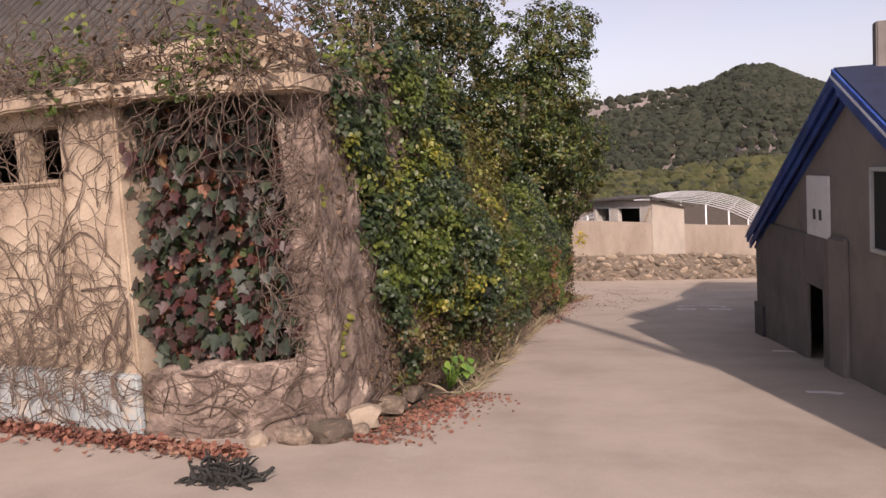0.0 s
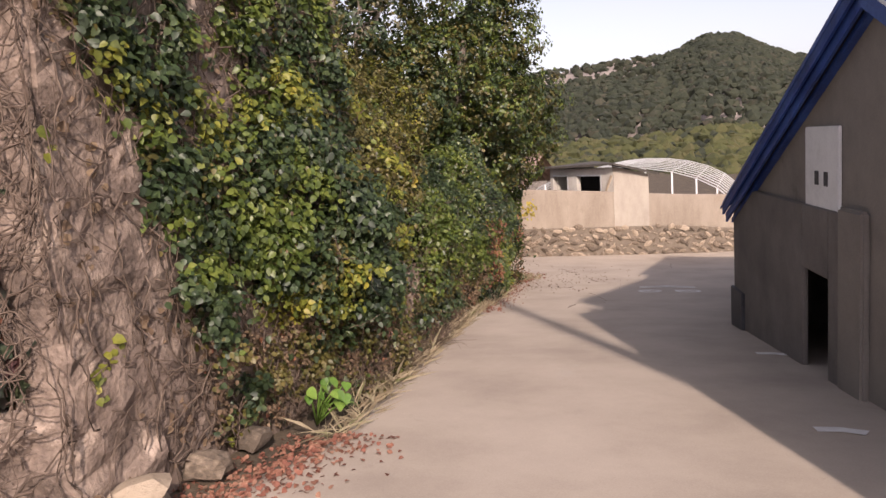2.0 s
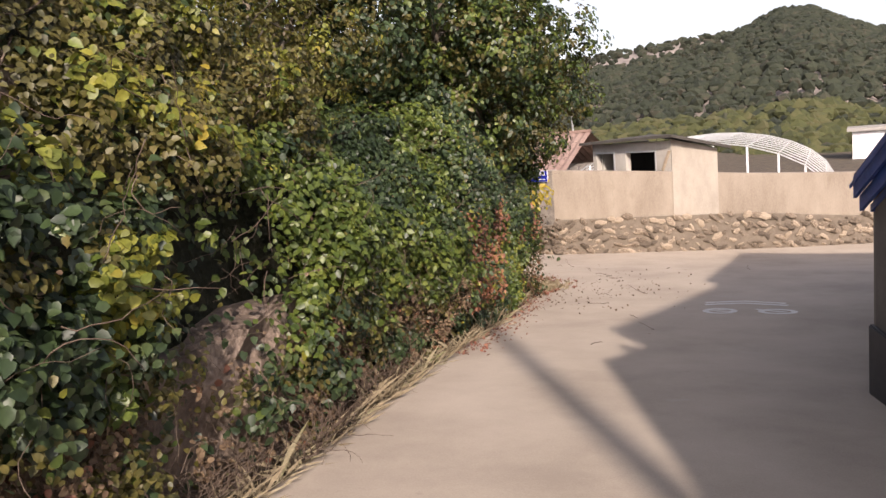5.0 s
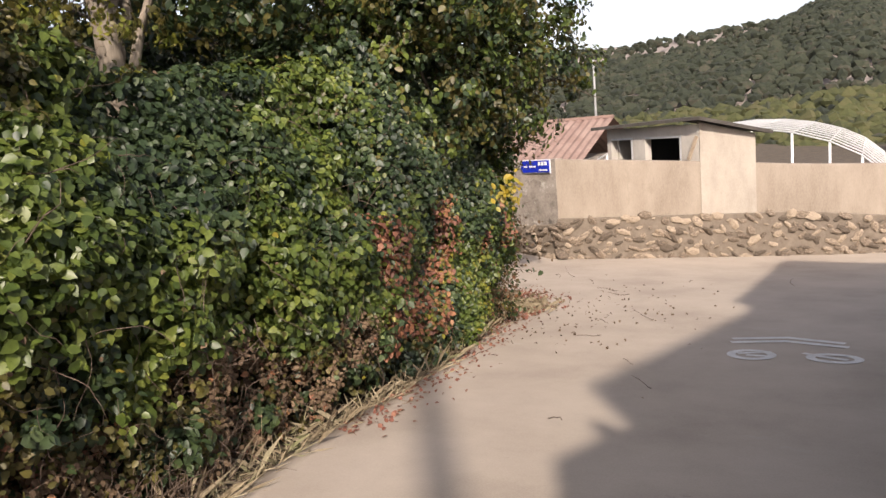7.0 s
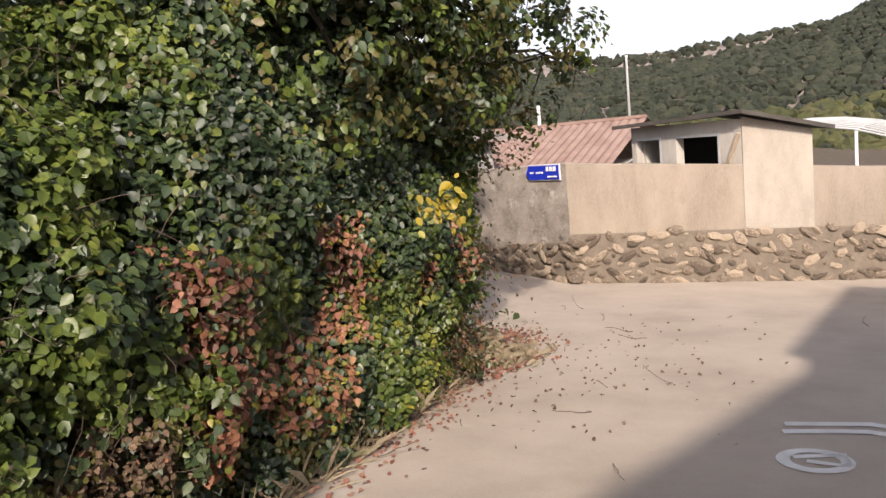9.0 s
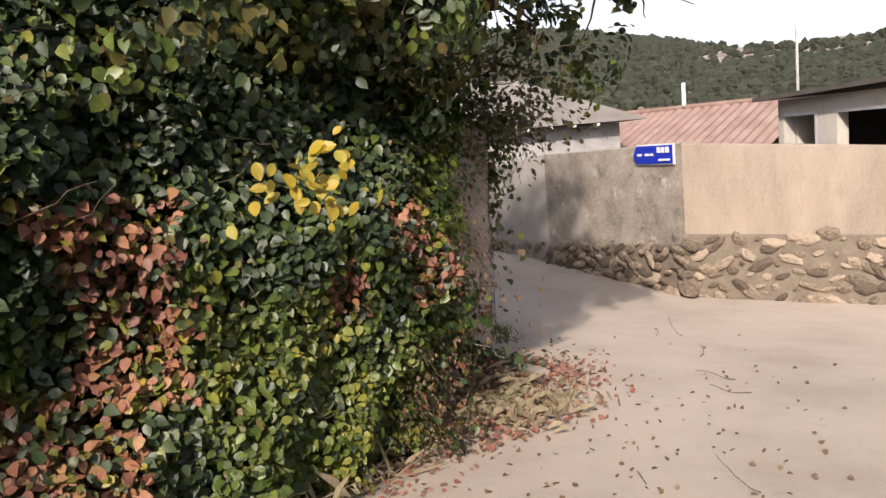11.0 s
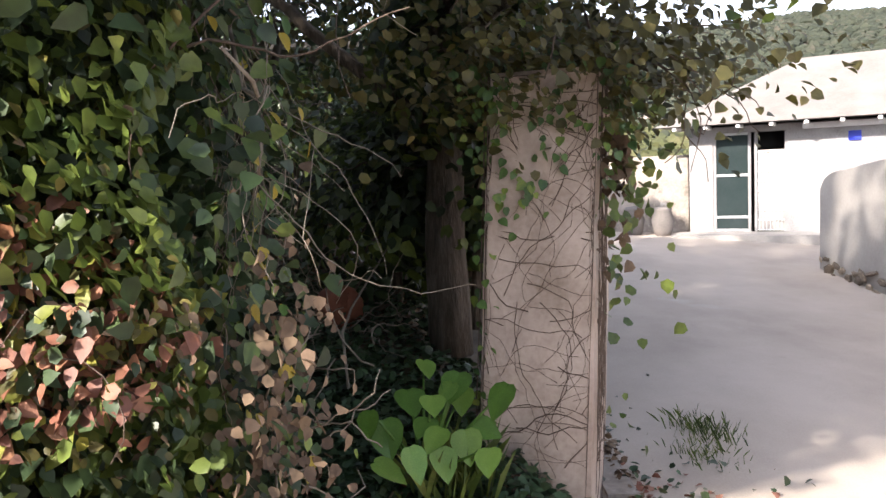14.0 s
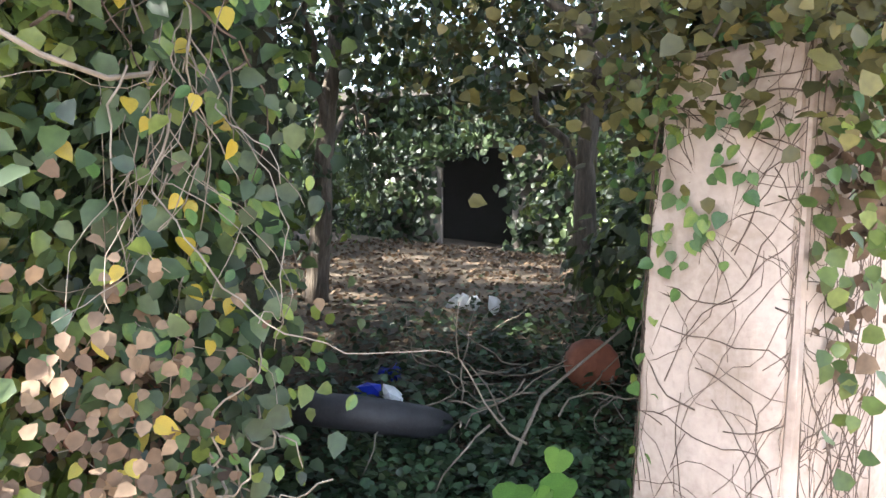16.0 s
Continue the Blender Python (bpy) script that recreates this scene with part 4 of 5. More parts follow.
part("plinth", bbox((2.74, 0.0, -0.04), (3.43, 0.05, 0.55), mg, 0.012), M_PLINTH, house)
part("buttress", bbox((3.7, 0.0, -1.6), (4.2, 0.07, 0.60), mg, 0.02), M_GREYWALL, house)
part("foot_band", bbox((-0.02, 0.05, -1.6), (0.55, 0.09, -0.72), mg, 0.01), M_DARKTRIM, house, "dark band at the foot of the wall")
# the recess's shade is painted as a near-black panel
part("low_door", bbox((2.76, -0.28, -1.5), (3.41, -0.24, -0.06), mg), M_UNLIT, house, "near-black panel for the shade in a low door recess")
part("meter_board", bbox((2.78, 0.004, 0.53), (3.62, 0.03, 1.24), mg, 0.006), M_WHITE, house, "white painted board with two small slots")
for a in (3.05, 3.28):
    part("slot", bbox((a, 0.03, 0.74), (a + 0.09, 0.036, 0.86), mg), M_DARKTRIM, house)
# the dark pane is plain near-black colour, no room behind it
win = part("window", bbox((5.0, 0.004, 0.6), (5.7, 0.03, 1.3), mg), M_UNLIT, house)
for a, b in (((4.96, 0.0, 0.56), (5.0, 0.06, 1.34)), ((5.0, 0.0, 0.56), (5.7, 0.06, 0.6)), ((5.0, 0.0, 1.3), (5.7, 0.06, 1.34))):
    part("frame", bbox(a, b, mg, 0.005), M_PIPE, win)
# roof: two slopes with ribs, blue barge boards in two steps
for s in (0, 1):
    a0, a1 = (-0.06, LEN / 2) if s == 0 else (LEN + 0.06, LEN / 2)
    ze = EAVE - 0.11
    slab("roof_slope", [on_gable(a0, 0.165, ze + 0.1), on_gable(a1, 0.165, PEAK + 0.1), on_gable(a1, -DEPTH - 0.2, PEAK + 0.1), on_gable(a0, -DEPTH - 0.2, ze + 0.1)], 0.05 if s else -0.05, M_ROOFBLUE, house, "dark blue sheet roof")
    for k, (o, dz, th, hgt, m) in enumerate(((0.17, 0.085, 0.025, 0.15, M_BLUE), (0.13, -0.05, 0.025, 0.11, M_BLUE), (0.06, -0.12, 0.06, 0.05, M_BLUE))):
        slab("barge_board", [on_gable(a0, o, ze + dz), on_gable(a1, o, PEAK + dz), on_gable(a1, o, PEAK + dz - hgt), on_gable(a0, o, ze + dz - hgt)], th, m, house, "blue painted barge board")
    slab("trim_line", [on_gable(a0, 0.195, ze + 0.03), on_gable(a1, 0.195, PEAK + 0.03), on_gable(a1, 0.195, PEAK + 0.005), on_gable(a0, 0.195, ze + 0.005)], 0.01, M_WHITE if s else M_BLUE, house)
part("chimney", bbox((LEN / 2 - 0.05, -0.32, 1.9), (LEN / 2 + 0.07, -0.20, PEAK + 0.5), mg, 0.012), M_PLINTH, house)

# unseen rear block, added so its top, falling down the lane, shapes the shadow
raw("shadow_block", [(1.05, 8.45, 0.2), (5.2, 8.45, 0.2), (5.2, 13.9, 0.2), (1.05, 13.9, 0.2), (1.05, 8.45, 3.68), (5.2, 8.45, 3.68), (5.2, 13.9, 2.6), (1.05, 13.9, 2.6)], [(3, 2, 1, 0), (4, 5, 6, 7), (0, 1, 5, 4), (1, 2, 6, 5), (2, 3, 7, 6), (3, 0, 4, 7)], M_GREYWALL, house, "unseen block added behind the house to cast shadow on the lane")

# power pole beside the near corner, whose shadow crosses the lane
pole = thing("utility_pole", "grey concrete utility pole at the house corner", "pole", (2.55, 3.95, -0.4))
tube_part("shaft", [[((2.55, 3.95, -0.6), 0.14), ((2.55, 3.95, 3), 0.12), ((2.55, 3.95, 9), 0.085)]], M_GREYWALL, pole, "", 14)

# plain neighbouring house, out of sight behind the blue-roofed one; added for its shadow
neighbour = thing("neighbour_house", "plain grey house further down the lane, unseen but for its shadow", "house", (2.5, 20, -2))
# hidden sloping body, added only to close the gap in the cast shadow
raw("shadow_wing", [(-0.62, 13.3, -2.6), (-0.62, 13.3, 0.72), (-0.25, 13.42, 1.25), (0.5, 14.1, 2.2), (0.6, 13.4, -2.6), (-0.1, 18.3, -2.6), (-0.1, 18.3, 0.72), (0.3, 18.3, 1.25), (0.8, 18.3, 2.2), (1.0, 18.3, -2.6)], [(0, 1, 2, 3, 4), (9, 8, 7, 6, 5), (0, 5, 6, 1), (1, 6, 7, 2), (2, 7, 8, 3), (3, 8, 9, 4), (4, 9, 5, 0)], M_GREYWALL, neighbour)
prism("wall", [(0.5, 14.3), (4.5, 14.3), (5.0, 18.4), (0.75, 18.4)], -2.6, 2.2, M_GREYWALL, neighbour)
prism("roof", [(0.4, 14.2), (4.6, 14.2), (5.1, 18.5), (0.65, 18.5)], 2.2, 2.32, M_DARKTRIM, neighbour)

# bicycle mark painted on the lane
bike = thing("bicycle_marking", "white worn bicycle symbol with two lines painted on the road", "road marking", (-2.3, 17.1, -1.6))


def ribbon(name, pts, width):
    V, F = [], []
    for i, p in enumerate(pts):
        q0, q1 = Vector(pts[max(0, i - 1)]), Vector(pts[min(len(pts) - 1, i + 1)])
        d = (q1 - q0).normalized()
        s = Vector((-d.y, d.x)) * width / 2
        for w in (s, -s):
            x, y = p[0] + w.x, p[1] + w.y
            V.append((x, y, float(road_z(x, y)) + 0.006))
    F = [(2 * i, 2 * i + 1, 2 * i + 3, 2 * i + 2) for i in range(len(pts) - 1)]
    return raw(name, V, F, M_MARK, bike)


def ring(cx, cy, rx, ry, n=28):
    return [(cx + rx * math.cos(2 * math.pi * k / n), cy + ry * math.sin(2 * math.pi * k / n)) for k in range(n + 1)]


ribbon("wheel", ring(-2.58, 16.86, 0.17, 0.17), 0.075)
ribbon("wheel", ring(-1.92, 16.93, 0.19, 0.15), 0.075)
ribbon("bike_frame", [(-2.70, 16.87), (-2.45, 17.02), (-2.40, 16.84), (-2.62, 16.83)], 0.06)
ribbon("bike_frame", [(-2.18, 17.06), (-2.05, 16.98), (-1.82, 16.9)], 0.06)
ribbon("line", [(-2.84, 17.33), (-2.38, 17.53), (-1.84, 17.42)], 0.085)
ribbon("line", [(-2.86, 17.50), (-2.38, 17.70), (-1.88, 17.58)], 0.085)
for x, y in ((0.0, 8.05), (-0.45, 10.9)):
    pts = [(x - 0.16, y), (x, y + 0.04), (x + 0.15, y)]
    sp = ribbon("paint_patch", pts, 0.12)


# ---- far boundary wall, hut, greenhouse ----
K, S2 = Vector((-7.1, 23.58)), Vector((4.0, 27.83))
wd = (S2 - K).normalized()
mw = Matrix(((wd.x, -wd.y, 0, K.x), (wd.y, wd.x, 0, K.y), (0, 0, 1, 0), (0, 0, 0, 1)))
fence = thing("boundary_wall", "long beige rendered wall on a rough stone footing", "wall", (-4, 25, -2))


def wall_top(a):
    return float(np.interp(a, (-0.1, 2.7, 4.3, 6.2, 12), (-0.08, -0.32, -0.48, -0.60, -0.85)))


def stone_top(a):
    return float(np.interp(a, (0, 4.3, 6.2, 12), (-1.20, -1.33, -1.53, -1.9)))


def wall_run(name, m, a0, a1, topf, botf, thick, mat, parent, label="", step=0.5):
    n = max(2, int((a1 - a0) / step))
    V, F = [], []
    for i in range(n + 1):
        a = a0 + (a1 - a0) * i / n
        for b, z in ((0, botf(a)), (0, topf(a) - 0.015), (0.02, topf(a)), (thick, topf(a)), (thick, botf(a))):
            V.append(m @ Vector((a, b, z)))
    for i in range(n):
        for k in range(5):
            F.append((i * 5 + k, i * 5 + (k + 1) % 5, (i + 1) * 5 + (k + 1) % 5, (i + 1) * 5 + k))
    F.append(tuple(range(5)))
    F.append(tuple(n * 5 + k for k in range(5))[::-1])
    ob = raw(name, V, F, mat, parent, label)
    bm = bmesh.new()
    bm.from_mesh(ob.data)
    bmesh.ops.recalc_face_normals(bm, faces=list(bm.faces))
    bm.to_mesh(ob.data)
    bm.free()
    return ob


wall_run("render", mw, 0, 2.60, wall_top, lambda a: -2.6, 0.2, M_BEIGE, fence)
wall_run("render", mw, 3.56, 12, wall_top, lambda a: -2.6, 0.2, M_BEIGE, fence)
# hut whose end wall stands in the boundary wall
hut = thing("concrete_hut", "small pale concrete hut with two dark window holes", "hut", (-4.5, 26, -1.5))
HB = 0.34
hm = mw
wall_run("end_wall", mw @ pose(0, -0.012, 0), 2.60, 3.56, lambda a: 0.40 - (a - 2.60) * 0.28, lambda a: -2.6, 0.2, M_HUTEND, hut)
# the window face runs back from the corner
cor = mw @ Vector((2.60, 0, 0))
back = (Vector((-6.75, 25.55, 0)) - cor)
back.z = 0
bl = back.length
bd = back.normalized()
mh = Matrix(((bd.x, bd.y, 0, cor.x), (bd.y, -bd.x, 0, cor.y), (0, 0, 1, 0), (0, 0, 0, 1)))


def hbox(name, a0, a1, z0, z1, mat, label="", b0=0.0, b1=0.18, parent=None):
    ob = part(name, bbox((a0, b0, z0), (a1, b1, z1), mh, 0.006), mat, parent or hut, label)
    return ob


HL = bl
hbox("front_wall", 0.02, HL, -2.4, -0.33, M_LIGHTWALL)
hbox("front_wall", 0.02, HL, 0.17, 0.36, M_LIGHTWALL)
hbox("front_wall", 0.02, HL * 0.18, -0.33, 0.17, M_LIGHTWALL)
hbox("front_wall", HL * 0.56, HL * 0.70, -0.33, 0.17, M_LIGHTWALL)
hbox("front_wall", HL * 0.95, HL, -0.33, 0.17, M_LIGHTWALL)
for a, b in ((0.18, 0.56), (0.70, 0.95)):
    hbox("window_frame", HL * a, HL * a + 0.04, -0.33, 0.17, M_PIPE, "", -0.01, 0.1)
    hbox("window_frame", HL * a, HL * b, 0.13, 0.17, M_PIPE, "", -0.01, 0.1)
# near-black sheet behind the window holes, painted as unlit space
hbox("back_wall", 0.1, HL - 0.2, -2.4, 0.3, M_UNLIT, "near-black panel for the unlit inside", 0.8, 0.85)
hbox("side_wall", HL - 0.15, HL, -2.4, 0.34, M_LIGHTWALL, "", 0.18, 1.9)
rf = [cor + bd * (HL + 0.22) + Vector((-0.1, -0.22, 0.36)), cor + bd * (-0.05) + Vector((0.02, -0.25, 0.44)), mw @ Vector((3.82, -0.18, 0.10)), mw @ Vector((3.82, 2.2, 0.12)), cor + bd * (HL + 0.2) + Vector((1.2, 1.5, 0.42))]
slab("roof", rf, 0.06, M_FELT, hut, "dark felted overhanging roof")
brace = part("plank", bbox((0.06, -0.05, -0.35), (0.12, -0.02, 0.12), mh @ pose(0, 0, 0, 0, -25, 0)), M_CREAM, hut, "leaning pale plank")

# left stretch with the weathered render, and the smooth stretch running back to the house
W0 = Vector((-9.9, 24.45))
ld = (W0 - K).normalized()
ml = Matrix(((ld.x, ld.y, 0, K.x), (ld.y, -ld.x, 0, K.y), (0, 0, 1, 0), (0, 0, 0, 1)))
LL = (W0 - K).length
wall_run("old_render", ml, 0.005, LL, lambda a: -0.08 - 0.02 * a, lambda a: -2.5, 0.2, M_OLDWALL, fence, "weathered stained render with patched holes")
E0 = Vector((-12.3, 25.0))
ed = (E0 - W0).normalized()
me_ = Matrix(((ed.x, ed.y, 0, W0.x), (ed.y, -ed.x, 0, W0.y), (0, 0, 1, 0), (0, 0, 0, 1)))
EL = (E0 - W0).length
wall_run("grey_render", me_, 0.005, EL, lambda a: float(np.interp(a, (0, EL - 0.25, EL - 0.08, EL), (-0.13, -0.42, -0.5, -0.62))), lambda a: -2.5, 0.2, M_GREYTILE, fence, "smooth grey render stretch with rounded end", 0.1)
sign = thing("street_sign", "blue arrow-shaped street sign with white lettering on the wall", "sign", (-7.5, 23.6, -0.2))
sg = [(0.10, -0.03, -0.34), (0.78, -0.03, -0.34), (0.86, -0.03, -0.22), (0.78, -0.03, -0.08), (0.10, -0.03, -0.08)]
slab("border", [ml @ Vector(p) for p in sg], 0.012, M_WHITE, sign, "white sign edge")
sg2 = [(0.12, -0.046, -0.322), (0.77, -0.046, -0.322), (0.835, -0.046, -0.22), (0.77, -0.046, -0.098), (0.12, -0.046, -0.098)]
slab("panel", [ml @ Vector(p) for p in sg2], 0.006, M_SIGN, sign)
for a0, a1, z0, z1 in ((0.17, 0.23, -0.19, -0.12), (0.25, 0.31, -0.19, -0.12), (0.33, 0.38, -0.19, -0.12), (0.16, 0.36, -0.29, -0.265), (0.45, 0.5, -0.225, -0.195), (0.52, 0.6, -0.225, -0.195), (0.66, 0.74, -0.225, -0.195)):
    part("lettering", bbox((a0, -0.056, z0), (a1, -0.050, z1), ml), M_WHITE, sign)

# stones of the footings: the nearest as single stones
rng = np.random.default_rng(33)
shapes = [stone_mesh(rng) for _ in range(9)]
for s in shapes:
    s.materials.append(M_STONE)


def stones(parent, m, a0, a1, topf, rows, n_per, size, proud):
    for r in range(rows):
        for i in range(n_per):
            a = a0 + (a1 - a0) * (i + 0.5 * (r % 2) + rng.uniform(-0.2, 0.2)) / n_per
            p = m @ Vector((a, 0, 0))
            zb = float(road_z(p.x, p.y)) - 0.03
            zt = topf(a)
            z = zb + (zt - zb) * (r + 0.5) / rows + rng.normal(0, 0.05)
            s = size * rng.uniform(0.45, 1.35)
            ob = new("stone", shapes[int(rng.integers(9))])
            ob.parent = parent
            ob.matrix_parent_inverse = Matrix.Translation(-parent.location)
            ob.matrix_basis = Matrix.LocRotScale(m @ Vector((a, -proud * rng.uniform(0.1, 0.8), z)), Euler((rng.normal(0, 0.5), rng.normal(0, 0.5), math.atan2(m[1][0], m[0][0]))), (s * rng.uniform(0.8, 1.7), s * 0.42, s * rng.uniform(0.5, 1.0)))


wall_run("footing", mw @ pose(0, -0.05, 0), -0.02, 12, stone_top, lambda a: -2.8, 0.2, M_MORTAR, fence, "mortar bed of the stone footing")
stones(fence, mw @ pose(0, -0.05, 0), 0, 8.5, lambda a: stone_top(a) - 0.02, 6, 46, 0.165, 0.02)
wall_run("footing", ml @ pose(0, -0.04, 0), -0.05, LL, lambda a: -1.3 - 0.09 * a, lambda a: -2.6, 0.2, M_MORTAR, fence)
stones(fence, ml @ pose(0, -0.05, 0), -0.1, LL, lambda a: -1.28 - 0.09 * a, 5, 17, 0.17, 0.05)
stones(fence, me_ @ pose(0, -0.02, 0), 0, EL, lambda a: -1.55, 2, 12, 0.13, 0.03)


def greenhouse(mx, length, width, rise, bays):
    """Bare hooped pipe frame."""
    ob = thing("greenhouse_frame", "bare white pipe frame of a polytunnel behind the wall", "greenhouse", mx @ Vector((0, 0, 0)))
    for i in range(bays + 1):
        a = length * i / bays
        tube_part("hoop", [[(mx @ Vector((a, width * (0.5 - 0.5 * math.cos(math.pi * k / 14)), rise * math.sin(math.pi * k / 14) ** 0.8)), 0.019) for k in range(15)]], M_PIPE, ob, "", 5)
    for k in (1, 2, 3, 4, 5, 7, 9, 10, 11, 12, 13):
        y, z = width * (0.5 - 0.5 * math.cos(math.pi * k / 14)), rise * math.sin(math.pi * k / 14) ** 0.8
        tube_part("purlin", [[(mx @ Vector((0, y, z)), 0.015), (mx @ Vector((length, y, z)), 0.015)]], M_PIPE, ob, "", 5)
    for k in (3, 4, 5, 6, 8, 9, 10, 11):
        y, z = width * (0.5 - 0.5 * math.cos(math.pi * k / 14)), rise * math.sin(math.pi * k / 14) ** 0.8
        tube_part("post", [[(mx @ Vector((0.03, y, 0)), 0.03), (mx @ Vector((0.03, y, z)), 0.03)]], M_WHITE, ob, "", 6)
    return ob


greenhouse(Matrix.Translation((-1.4, 28.6, -2.25)) @ pose(0, 0, 0, 0, 0, 92), 8.0, 7.8, 2.42, 8)

# red tiled roof of the farmhouse behind
red = thing("red_roof_house", "farmhouse with a faded red tiled roof beyond the wall", "house", (-14, 33, -1))
part("wall", bbox((-20, 31.5, -2.5), (-9.8, 36, -0.55)), M_OLDWALL, red)
V, F = [], []
nr = 90
for i in range(nr + 1):
    x = -20.6 + 11.3 * i / nr
    h = 0.05 * abs(math.sin(i * math.pi / 2))
    V += [(x, 30.6, -0.65 + h), (x, 33.8, 0.6 + h), (x, 37, -0.65 + h)]
for i in range(nr):
    F += [(3 * i, 3 * i + 3, 3 * i + 4, 3 * i + 1), (3 * i + 1, 3 * i + 4, 3 * i + 5, 3 * i + 2)]
raw("roof", V, F, M_TILE, red, "faded red ribbed tile roof")
part("ridge", bbox((-20.6, 33.7, 0.59), (-9.3, 33.9, 0.69), None, 0.02), M_TILE, red)
for x in (-16.3, -12.6):
    part("vent_pipe", bbox((x, 33.7, 0.6), (x + 0.08, 33.78, 1.25), None, 0.01), M_WHITE, red)

# white shopfront-like house at the end of the lane
hd = Vector((0.66, 0.75, 0)).normalized()
ho = Vector((-15.5, 25.5, 0))
mhs = Matrix(((hd.x, -hd.y, 0, ho.x), (hd.y, hd.x, 0, ho.y), (0, 0, 1, 0), (0, 0, 0, 1)))
white = thing("white_house", "low white tiled house with a glazed door and grey hipped roof", "house", (-15, 26, -1.4))


def wbox(name, a0, a1, b0, b1, z0, z1, mat, label="", parent=None):
    return part(name, bbox((a0, b0, z0), (a1, b1, z1), mhs, 0.006), mat, parent or white, label)


wbox("wall", -0.42, -0.03, 0.0, 4, -1.9, 0.33, M_WASH)
wbox("wall", 1.12, 5.5, 0.0, 4, -1.9, 0.33, M_WASH)
wbox("lintel", -0.03, 1.12, 0.0, 4, 0.22, 0.33, M_WASH)
# near-black sheet paints the darkness behind the doors
wbox("unlit_panel", -0.03, 1.12, 0.5, 0.55, -1.5, 0.24, M_UNLIT)
for z in (-1.15, -0.85, -0.55, -0.25, 0.05):
    wbox("tile_joint", -0.425, -0.03, -0.006, -0.001, z, z + 0.02, M_GREYTILE)
    wbox("tile_joint", 1.12, 1.62, -0.006, -0.001, z, z + 0.02, M_GREYTILE)
gd = wbox("glass_door", 0.0, 0.52, 0.05, 0.07, -1.42, 0.22, M_GLASS, "dark glazed door panel")
for z in (-1.42, -1.2, -0.5, 0.18):
    wbox("rail", -0.02, 0.54, 0.03, 0.09, z, z + 0.04, M_PIPE, "", gd)
for a in (-0.03, 0.52, 0.62, 1.08):
    wbox("door_post", a, a + 0.045, 0.02, 0.10, -1.45, 0.24, M_WASH)
gr = wbox("grille_door", 0.66, 1.08, 0.07, 0.08, -1.42, -0.08, M_GREYTILE, "pale lattice screen door")
for k in range(7):
    wbox("bar", 0.68 + k * 0.058, 0.69 + k * 0.058, 0.05, 0.068, -1.42, -0.08, M_WHITE, "", gr)
for k in range(9):
    wbox("bar", 0.66, 1.08, 0.04, 0.05, -1.40 + k * 0.16, -1.385 + k * 0.16, M_WHITE, "", gr)
wbox("sign_strip", 1.35, 3.6, -0.08, -0.02, 0.22, 0.31, M_WHITE, "long white lamp strip under the eave")
wbox("number_plate", 2.0, 2.18, -0.03, -0.008, 0.0, 0.15, M_SIGN, "small blue number plate")
wbox("step", -0.6, 2.4, -0.7, 0.0, -2.0, -1.42, M_GREYTILE, "pale concrete doorstep")
rz0, rz1 = 0.36, 1.55
rp = [mhs @ Vector(p) for p in ((-0.9, -0.5, rz0), (6.0, -0.5, rz0), (6.0, 4.6, rz0), (-0.9, 4.6, rz0), (1.2, 2.0, rz1), (3.6, 2.0, rz1))]
raw("roof", rp, [(0, 1, 5, 4), (1, 2, 5), (2, 3, 4, 5), (3, 0, 4), (0, 3, 2, 1)], M_GREYROOF, white, "grey hipped roof")
for k in range(12):
    wbox("rafter_end", -0.6 + k * 0.5, -0.54 + k * 0.5, -0.46, 0.0, 0.29, 0.35, M_WHITE)
side = thing("side_shed", "pale low shed wall beside the white house", "shed", (-17, 24.5, -1.4))
part("wall", bbox((-1.9, 0.3, -1.9), (-0.5, 2.5, -0.1), mhs, 0.01), M_OLDWALL, side)
jar = thing("storage_jar", "grey lidded jar standing by the white house", "jar", (-16.3, 24.3, -1.4))
for dx in (0.0, 0.5):
    q = mhs @ Vector((-0.8 - dx, -0.35, 0))
    zb = float(road_z(q.x, q.y)) - 0.02
    tube_part("jar", [[((q.x, q.y, zb + h), r) for h, r in ((0, 0.12), (0.1, 0.16), (0.28, 0.19), (0.43, 0.14), (0.46, 0.155), (0.5, 0.14), (0.52, 0.02))]], M_PLINTH, jar, "", 14)

# ---- gate post and yard ----
gate = thing("gate_post", "square plastered gate post with ivy and bare creeper stems", "gate post", (-6.72, 19.12, -1.6))
pm = pose(-6.70, 19.23, 0, 0, 0, -29) @ Matrix(((1, 0, 0, 0), (0, 1, 0.055, 0), (0, 0, 1, 0), (0, 0, 0, 1)))
bm = bmesh.new()
box(bm, (-0.5, -0.22, -1.9), (0.21, 0.22, 0.22), None, 0.02)
bmesh.ops.subdivide_edges(bm, edges=[e for e in bm.edges if e.calc_length() > 0.3], cuts=9, use_grid_fill=True)
for v in bm.verts:
    g = noise.noise(v.co * 4) * 0.014 + noise.noise(v.co * 13) * 0.008
    w = 1.0 + 0.10 * smooth(-v.co.z, 0.0, 1.5)
    v.co = pm @ Vector((v.co.x * w + g * np.sign(v.co.x), v.co.y * w + g * np.sign(v.co.y), v.co.z))
part("shaft", bm, M_POST, gate)
rng = np.random.default_rng(41)
paths = []
